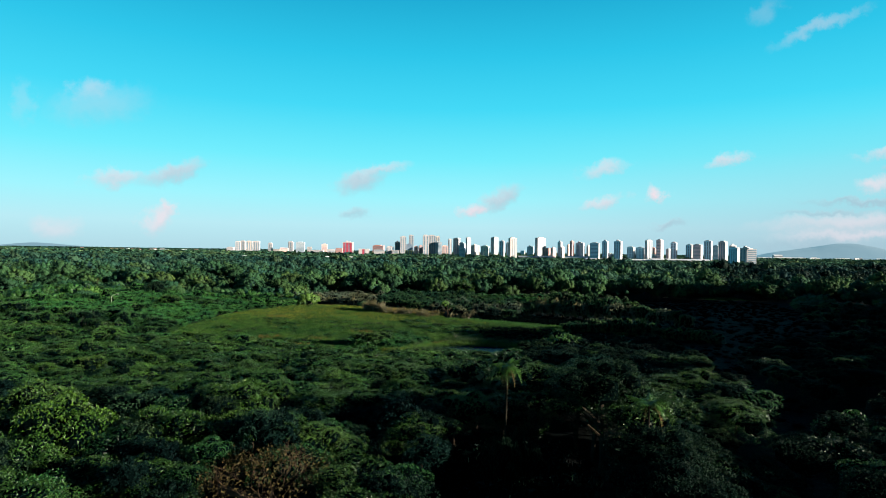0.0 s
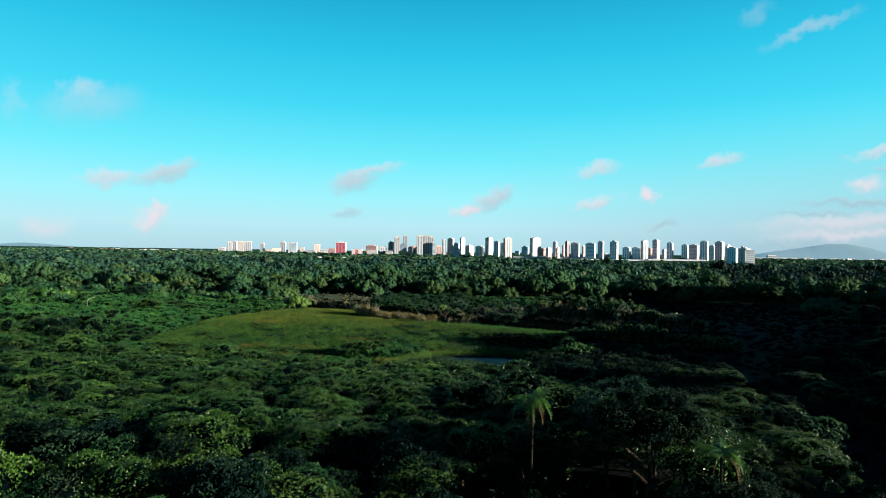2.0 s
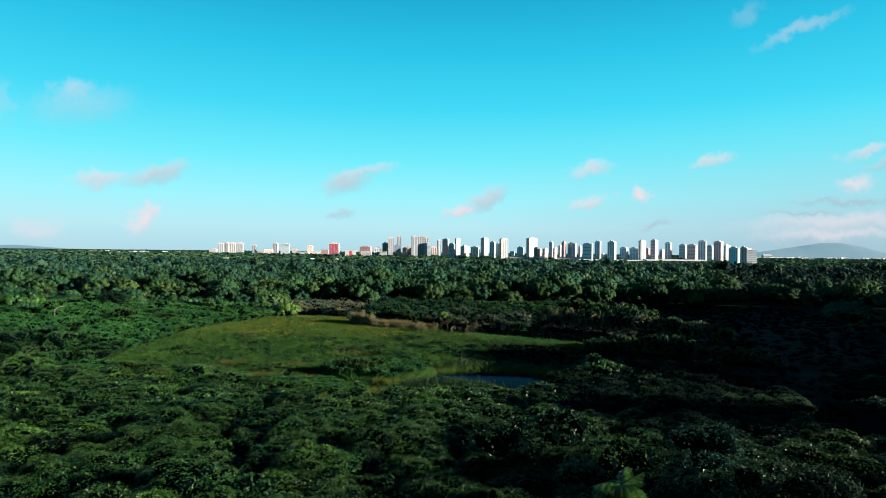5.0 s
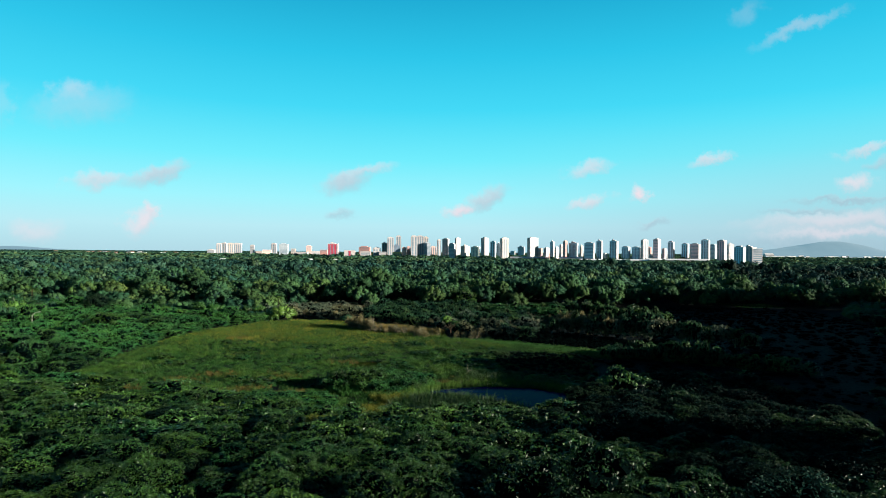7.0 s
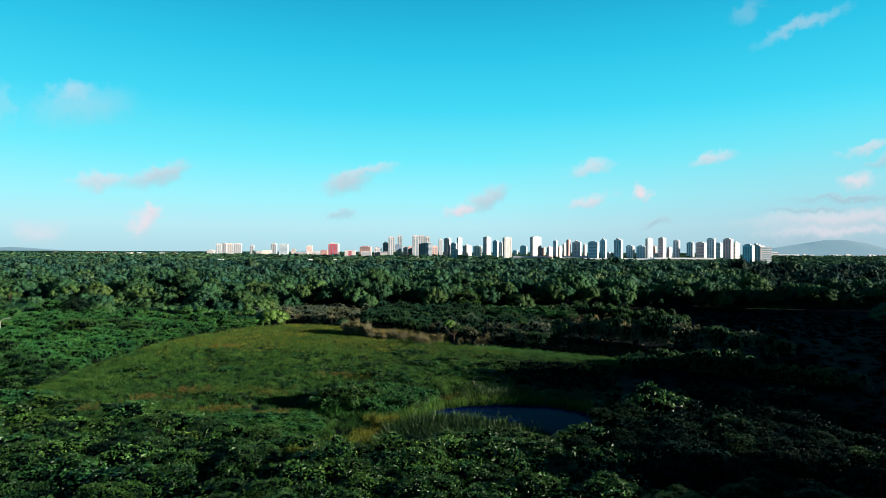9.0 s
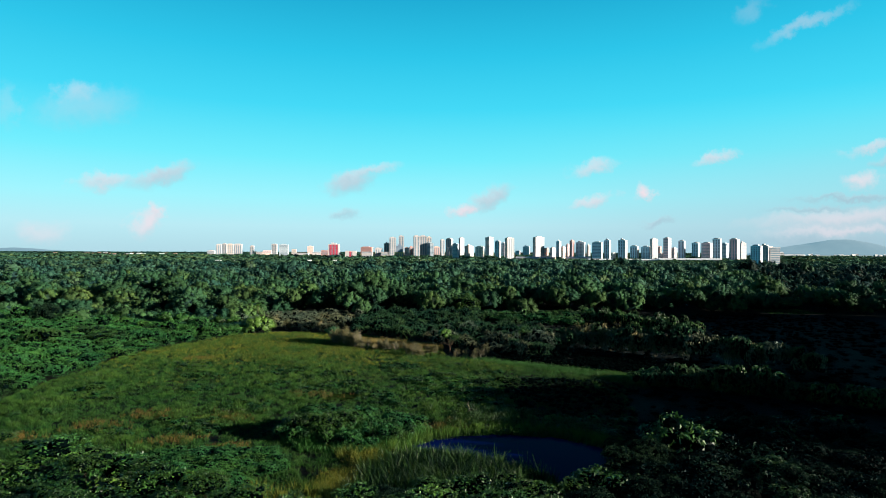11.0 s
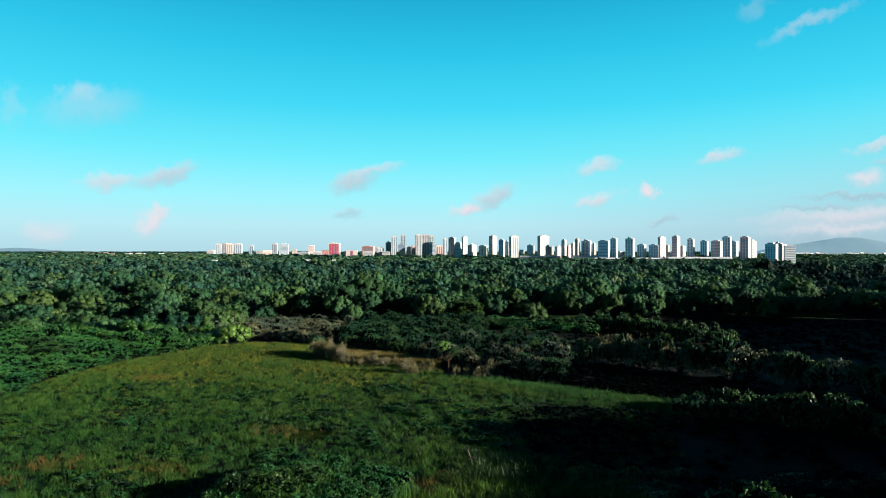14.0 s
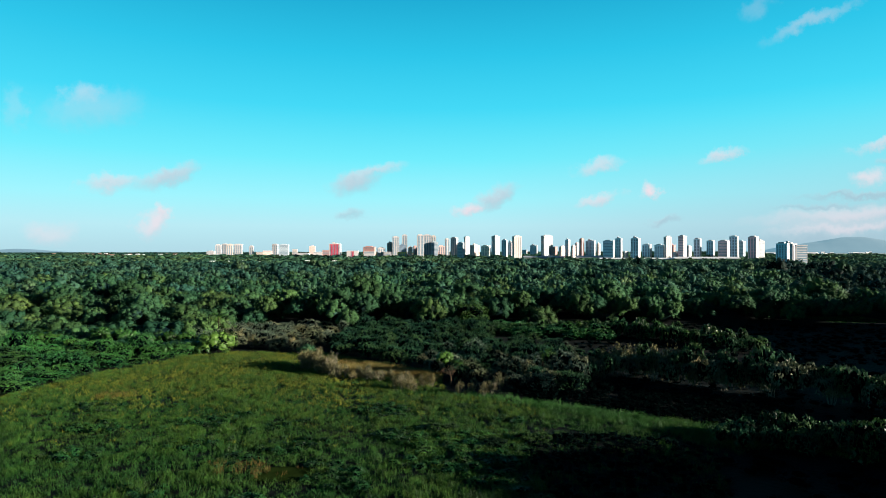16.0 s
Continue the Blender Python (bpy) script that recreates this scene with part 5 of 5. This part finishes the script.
def branch_out(bm, p, way, length, radius, depth, r):
    """A limb that forks again and again into bent twigs."""
    mid = p + way * length * 0.5 + Vector((r.uniform(-1, 1), r.uniform(-1, 1), r.uniform(-0.4, 1))) * length * 0.10
    end = p + way * length + Vector((r.uniform(-1, 1), r.uniform(-1, 1), r.uniform(-0.6, 0.6))) * length * 0.14
    tube(bm, [p, mid, end], [radius, radius * 0.8, radius * 0.55], 5 if depth > 1 else 3)
    if depth == 0:
        return
    for _ in range(r.choice((2, 3, 3))):
        turn = Vector((r.uniform(-1, 1), r.uniform(-1, 1), r.uniform(-0.35, 0.75)))
        branch_out(bm, end if r.random() < 0.7 else mid, (way + turn * 0.85).normalized(), length * r.uniform(0.62, 0.82), radius * 0.55, depth - 1, r)


def dead_tree(x, y, top, spread, label, seed, leafy=True):
    r = random.Random(seed)
    root = new("dead_tree")
    root.location = (x, y, float(rise(x, y)))
    tagged(root, label, "tree")
    bm = bmesh.new()
    low = top * 0.52
    tube(bm, [(0, 0, -0.2), (0.2, 0.1, low * 0.5), (0.1, 0, low)], [0.34, 0.27, 0.2], 8)
    part("trunk", bm, DEAD_WOOD, root)
    for k in range(7):
        a = k * 0.9 + r.uniform(-0.2, 0.2)
        bm = bmesh.new()
        branch_out(bm, Vector((0.1, 0, low - 0.4)), Vector((math.cos(a), math.sin(a), 0.62)).normalized(), spread * 0.36, 0.075, 4, r)
        part("limb", bm, DEAD_WOOD, root)
    if not leafy:
        return
    n = 1500
    a, d = rng.uniform(0, 6.28, n), np.sqrt(rng.uniform(0, 1, n)) * spread
    p = np.stack([np.cos(a) * d, np.sin(a) * d, top - 0.4 - 0.28 * d + rng.normal(0, 0.6, n)], 1)
    link_mesh("foliage", soup("foliage", [(leaf_faces(p, rng.normal(0, 1, (n, 3)), 0.26, 0.16, 3), 0)]), [RUST], root, "sparse rust-brown leaves")


RUST = leaf_material("rust_leaf", (0.016, 0.018, 0.007), (0.040, 0.032, 0.012), (0.075, 0.055, 0.022), gloss=0.7)
dead_tree(-16.0, 69.0, 11.2, 7.4, "half-bare tree with rust-brown twigs below the canopy", 3)
dead_tree(0.5, 310.0, 5.6, 3.6, "bare grey tree among the dark bushes", 9, False)


def twig_mesh(seed, stems):
    """A bush of bare pale stems fanning out from the ground, one metre high."""
    r = random.Random(seed)
    bm = bmesh.new()
    for _ in range(stems):
        a, lean = r.uniform(0, 6.28), r.uniform(0.05, 0.75)
        way = Vector((math.cos(a) * lean, math.sin(a) * lean, 1)).normalized()
        start = Vector((math.cos(a), math.sin(a), 0)) * r.uniform(0, 0.28)
        branch_out(bm, start, way, r.uniform(0.35, 0.55), 0.012, 2, r)
    me = bpy.data.meshes.new("brush")
    bm.to_mesh(me)
    bm.free()
    me.materials.append(PALE_TWIG)
    return me


def fluff_mesh(seed, n):
    r = np.random.default_rng(seed)
    c = np.stack([r.uniform(-0.5, 0.5, 9), r.uniform(-0.5, 0.5, 9), r.uniform(0.25, 0.95, 9)], 1)
    d = unit(r.normal(0, 1, (n, 3)))
    p = c[r.integers(0, 9, n)] + d * r.uniform(0.08, 0.32, (n, 1))
    p[:, 2] = np.maximum(p[:, 2], 0.03)
    me = soup("foliage", [(leaf_faces(p, d, 0.11, 0.06, 3), 0)])
    me.materials.append(PALE_LEAF)
    return me


PALE_TWIG = plain("pale_twig", (0.17, 0.15, 0.115), 0.9, 0.3, 1.0)
PALE_LEAF = leaf_material("pale_leaf", (0.024, 0.032, 0.016), (0.066, 0.073, 0.042), (0.15, 0.15, 0.098), patch=0.1, gloss=0.7)
TWIGS = [twig_mesh(k, 11) for k in range(3)]
FLUFF = [fluff_mesh(k, 520) for k in range(3)]


def dry_shrub(x, y, high, wide, k, label):
    root = new("dry_shrub")
    root.matrix_world = pose(x, y, float(rise(x, y)), 0, 0, k * 77)
    tagged(root, label, "shrub", group="dry shrubs")
    for name, data in (("brush", TWIGS[k % 3]), ("foliage", FLUFF[k % 3])):
        ob = new(name, data)
        ob.parent = root
        ob.scale = (wide, wide, high)


PALE = "pale grey leafless shrub at the meadow's edge"
pr = random.Random(17)
for k in range(34):
    f = pr.random()
    x, y = -46 + 13 * f + pr.uniform(-1.6, 1.6), 334 - 13 * f + pr.uniform(-2.5, 3.5)
    dry_shrub(x, y, pr.uniform(2.2, 6.0) * (0.8 + 0.4 * math.sin(f * 3.1)), pr.uniform(1.6, 3.2), k, PALE)
for k in range(20):
    f = pr.random()
    dry_shrub(-33 + 29 * f + pr.uniform(-1, 1), 322 - 17 * f + pr.uniform(-1, 4), pr.uniform(1.8, 3.6), pr.uniform(1.3, 2.4), k, PALE)
for k, (x, y, h, w) in enumerate([(-30, 320, 3.4, 2.2), (-27, 316, 2.4, 2.0), (-14, 305, 3.0, 2.0), (-12, 303, 4.4, 2.4), (-10, 304, 3.4, 2.6), (-9, 302, 2.6, 1.8), (3, 299, 3.0, 1.9), (6, 299, 2.4, 2.0),
                                  (9, 297, 3.4, 2.2), (11, 300, 2.8, 2.2), (13, 303, 4.2, 2.4), (22, 312, 5.8, 2.4)]):
    dry_shrub(x, y, h, w, k, PALE)
for k, (x, y, h, w) in enumerate([(44, 319, 7.4, 4.2), (48, 320, 8.0, 4.6), (52, 319, 8.6, 4.8), (57, 315, 9.2, 5.0), (61, 313, 9.0, 4.6), (66, 309, 8.6, 4.4), (72, 304, 8.2, 4.2), (80, 298, 7.8, 4.2), (90, 290, 7.2, 3.8), (-64, 368, 4.6, 2.8), (-74, 371, 4.4, 2.8), (-85, 372, 4.2, 2.6), (-57, 366, 4.4, 2.6)]):
    dry_shrub(x, y, h, w, k, "pale dry shrub on top of the hedge")


def shrub(x, y, clumps, label, kinds):
    """A spreading evergreen bush of several rounded clumps with stems."""
    root = new("shrub")
    root.location = (x, y, float(rise(x, y)))
    tagged(root, label, "shrub", group="marsh shrubs")
    for k, (dx, dy, rad, h) in enumerate(clumps):
        crown = new("crown", CROWNS[kinds[k % len(kinds)]])
        crown.parent = root
        crown.location = (dx, dy, -0.1)
        crown.rotation_euler = (0, 0, k * 1.3)
        crown.scale = (rad, rad, h / 1.28)
        stem = new("stem", TRUNKS[k % 4])
        stem.parent = root
        stem.location = (dx, dy, 0)
        stem.scale = (h, h, h * 0.7)


shrub(-24, 213, [(0, 0, 4.6, 5.2), (-5.0, 1.0, 4.0, 4.8), (3.5, 3.0, 4.0, 4.6)], "broad dark green bush in the open marsh", (0, 6, 3))
# dark bush added to hide the trunk in the shaded hollow
shrub(11, 84.5, [(0, 0, 3.2, 10.5), (3.0, 1.5, 2.6, 8.5)], "tall bush added below the palm, dark for the shade there", (1, 5))
shrub(29, 200, [(0, 0, 3.0, 4.8), (3.4, 1.0, 2.8, 4.2)], "rounded dark bush beside the pond", (1, 5))
shrub(33, 191, [(0, 0, 4.0, 5.4), (4, 1, 3.2, 4.8)], "rounded dark bush beside the pond", (5, 1))
shrub(-92, 250, [(0, 0, 2.2, 2.0), (2, 1, 1.6, 1.6)], "low green bush in marsh grass", (3,))
shrub(15, 262, [(0, 0, 2.4, 2.2), (3, 0.6, 2.0, 1.8)], "low green bush in marsh grass", (0,))
shrub(-2, 268, [(0, 0, 2.2, 2.0), (2.6, 0.8, 2.0, 1.7), (-2.2, 1, 1.8, 1.5)], "low green bush in marsh grass", (6,))
shrub(9, 258, [(0, 0, 2.6, 2.4)], "low green bush in marsh grass", (1,))

# particular trees beyond the meadow
tree(10, 426, 12.5, 8.6, 3, 0.4, "round light green tree before the dark wood", 0.9)
tree(207, 480, 17.0, 10.5, 0, 1.0, "large rounded tree beside a clearing", 0.9)
tree(-139, 300, 9.2, 7.0, 8, 2.0, "bright green tree at the marsh's edge", 0.85)
tree(-172, 352, 15.5, 5.6, 1, 0.2, "tall dark conical tree over the low wood", 1.5)
tree(-128, 318, 6.4, 8.6, 2, 0.6, "broad low green dome of leaves", 0.6)
tree(-142, 332, 6.8, 9.0, 0, 1.6, "broad low green dome of leaves", 0.6)
tree(-117, 335, 6.2, 7.5, 2, 2.6, "broad low green dome of leaves", 0.6)

tree(-45, 80, 13.0, 8.0, 8, 0.3, "tall bright green tree with a hanging crown", 1.2)
tree(-53, 73, 12.5, 7.4, 3, 1.3, "tall bright green tree with a hanging crown", 1.2)
tree(-36, 84, 11.6, 6.2, 3, 2.3, "tall bright green tree with a hanging crown", 1.1)

# leaning dead branch by the pond
bm = bmesh.new()
tube(bm, [(0, 0, -0.1), (0.7, -1.6, 1.3), (1.0, -3.4, 2.0), (1.6, -5.0, 2.1)], [0.12, 0.1, 0.07, 0.03], 6)
tube(bm, [(0.7, -1.6, 1.3), (0.2, -2.0, 2.6), (0.4, -2.2, 3.4)], [0.07, 0.05, 0.02], 5)
stick = part("dead_branch", bm, PALE_TWIG)
stick.location = (4.0, 231.0, 0)
tagged(stick, "pale dead branch leaning in the reeds", "branch")

# pale tussocks and rust patches in the grass
r = np.random.default_rng(31)
x, y = np.concatenate([r.normal(-17, 2.2, 130), r.normal(-28, 2.4, 90), r.normal(-8, 2.2, 60), r.normal(-14, 2.0, 60)]), np.concatenate([r.normal(188, 3.4, 130), r.normal(182, 2.2, 90), r.normal(190, 2.0, 60), r.normal(200, 2.0, 60)])
tufts("pale_tussocks", "pale yellow tussocks of long grass", x, y, r, r.uniform(1.0, 1.7, len(x)), 20, 0.04, STRAW, 0.3)
x, y = r.normal(0, 1, 420), r.normal(0, 1, 420)
spots = [(-72, 220), (-66, 228), (-52, 211), (-48, 226), (-82, 212), (-40, 205), (4, 223), (-3, 219), (-34, 247), (-84, 296)]
pick = r.integers(0, len(spots), 420)
cx, cy = np.array(spots)[pick].T
tufts("rust_grass", "rust-brown dying grass in patches", cx + x * 3.2, cy + y * 1.8, r, r.uniform(0.7, 1.3, 420), 14, 0.045, RUST_GRASS, 0.3)

# reeds round the pond and bright grass in the clearing
a = r.uniform(0, 6.28, 900)
x, y = 11 + np.cos(a) * r.normal(20.5, 1.6, 900), 203 + np.sin(a) * r.normal(15, 1.4, 900)
keep = ~within(POND, x, y)
tufts("reeds", "green reeds round the pond", x[keep], y[keep], r, r.uniform(1.1, 2.0, keep.sum()), 14, 0.04, GRASS, 0.15)
x, y = r.uniform(190, 222, 900), r.uniform(448, 476, 900)
tufts("clearing_grass", "short bright grass in a clearing", x, y, r, r.uniform(0.2, 0.5, 900), 7, 0.2, GRASS, 0.4)


# ---- street lamp and houses ----
def street_lamp(x, y, top):
    base = float(rise(x, y))
    root = new("street_lamp")
    root.location = (x, y, base)
    tagged(root, "pale street lamp on a slim pole among trees", "street lamp")
    h = top - base
    bm = bmesh.new()
    tube(bm, [(0, 0, -0.2), (0, 0, h * 0.5), (0, 0, h)], [0.13, 0.10, 0.08], 8)
    part("pole", bm, WALLS["white"], root)
    bm = bmesh.new()
    tube(bm, [(0, 0, h - 0.2), (1.2, 0, h + 0.9), (2.6, 0, h + 1.2)], [0.06, 0.05, 0.05], 6)
    part("arm", bm, WALLS["white"], root)
    bm = bmesh.new()
    box(bm, 2.5, 3.5, -0.18, 0.18, h + 1.1, h + 1.3)
    part("lamp_head", bm, WALLS["white"], root)


street_lamp(-168, 300, 8.6)


def house(x, y, wide, deep, high, turn, roof, label):
    """A small house with a gabled roof, door and windows."""
    root = new("house")
    root.matrix_world = pose(x, y, float(rise(x, y)) - 0.2, 0, 0, turn)
    tagged(root, label, "house", group="houses at the town's edge")
    w, d = wide / 2, deep / 2
    bm = bmesh.new()
    box(bm, -w, w, -d, d, 0, high)
    part("wall", bm, WALLS["white"], root)
    bm = bmesh.new()
    v = [bm.verts.new(p) for p in ((-w - 0.5, -d - 0.5, high), (w + 0.5, -d - 0.5, high), (w + 0.5, 0, high + d * 0.55), (-w - 0.5, 0, high + d * 0.55), (w + 0.5, d + 0.5, high), (-w - 0.5, d + 0.5, high))]
    for f in ((0, 1, 2, 3), (3, 2, 4, 5), (1, 4, 2), (0, 3, 5), (0, 5, 4, 1)):
        bm.faces.new([v[i] for i in f])
    part("roof", bm, roof, root)
    for a in (-0.6, 0.15, 0.6):
        bm = bmesh.new()
        box(bm, a * w - 0.7, a * w + 0.7, -d - 0.06, -d + 0.05, high * 0.35, high * 0.8)
        part("window", bm, PANE, root)


hr = random.Random(5)
for k in range(34):
    x = hr.uniform(-1130, -880) if k < 22 else hr.uniform(-1750, -1150)
    y = hr.uniform(1950, 2200) if k < 22 else hr.uniform(2300, 2900)
    house(x, y, hr.uniform(9, 17), hr.uniform(8, 12), hr.uniform(8, 13), hr.uniform(-20, 20), TILE_ROOF if k % 3 else WHITE_ROOF,
          "white house with a red tiled roof" if k % 3 else "white house with a pale roof")
for x, y in ((-403, 1150), (-372, 1150), (-360, 1165), (-311, 1100), (-470, 1400), (-604, 1500), (-250, 1180), (-205, 1190)):
    house(x, y, hr.uniform(7, 11), 8, 20.5 - float(rise(x, y)) - 3, hr.uniform(-15, 15), WHITE_ROOF, "white house half hidden in treetops")
for k in range(40):
    y = hr.uniform(2600, 4300)
    x = y * hr.uniform(0.5, 0.74)
    house(x, y, hr.uniform(14, 40), 12, hr.uniform(5, 9), hr.uniform(-20, 20), WHITE_ROOF, "distant white building on the plain")
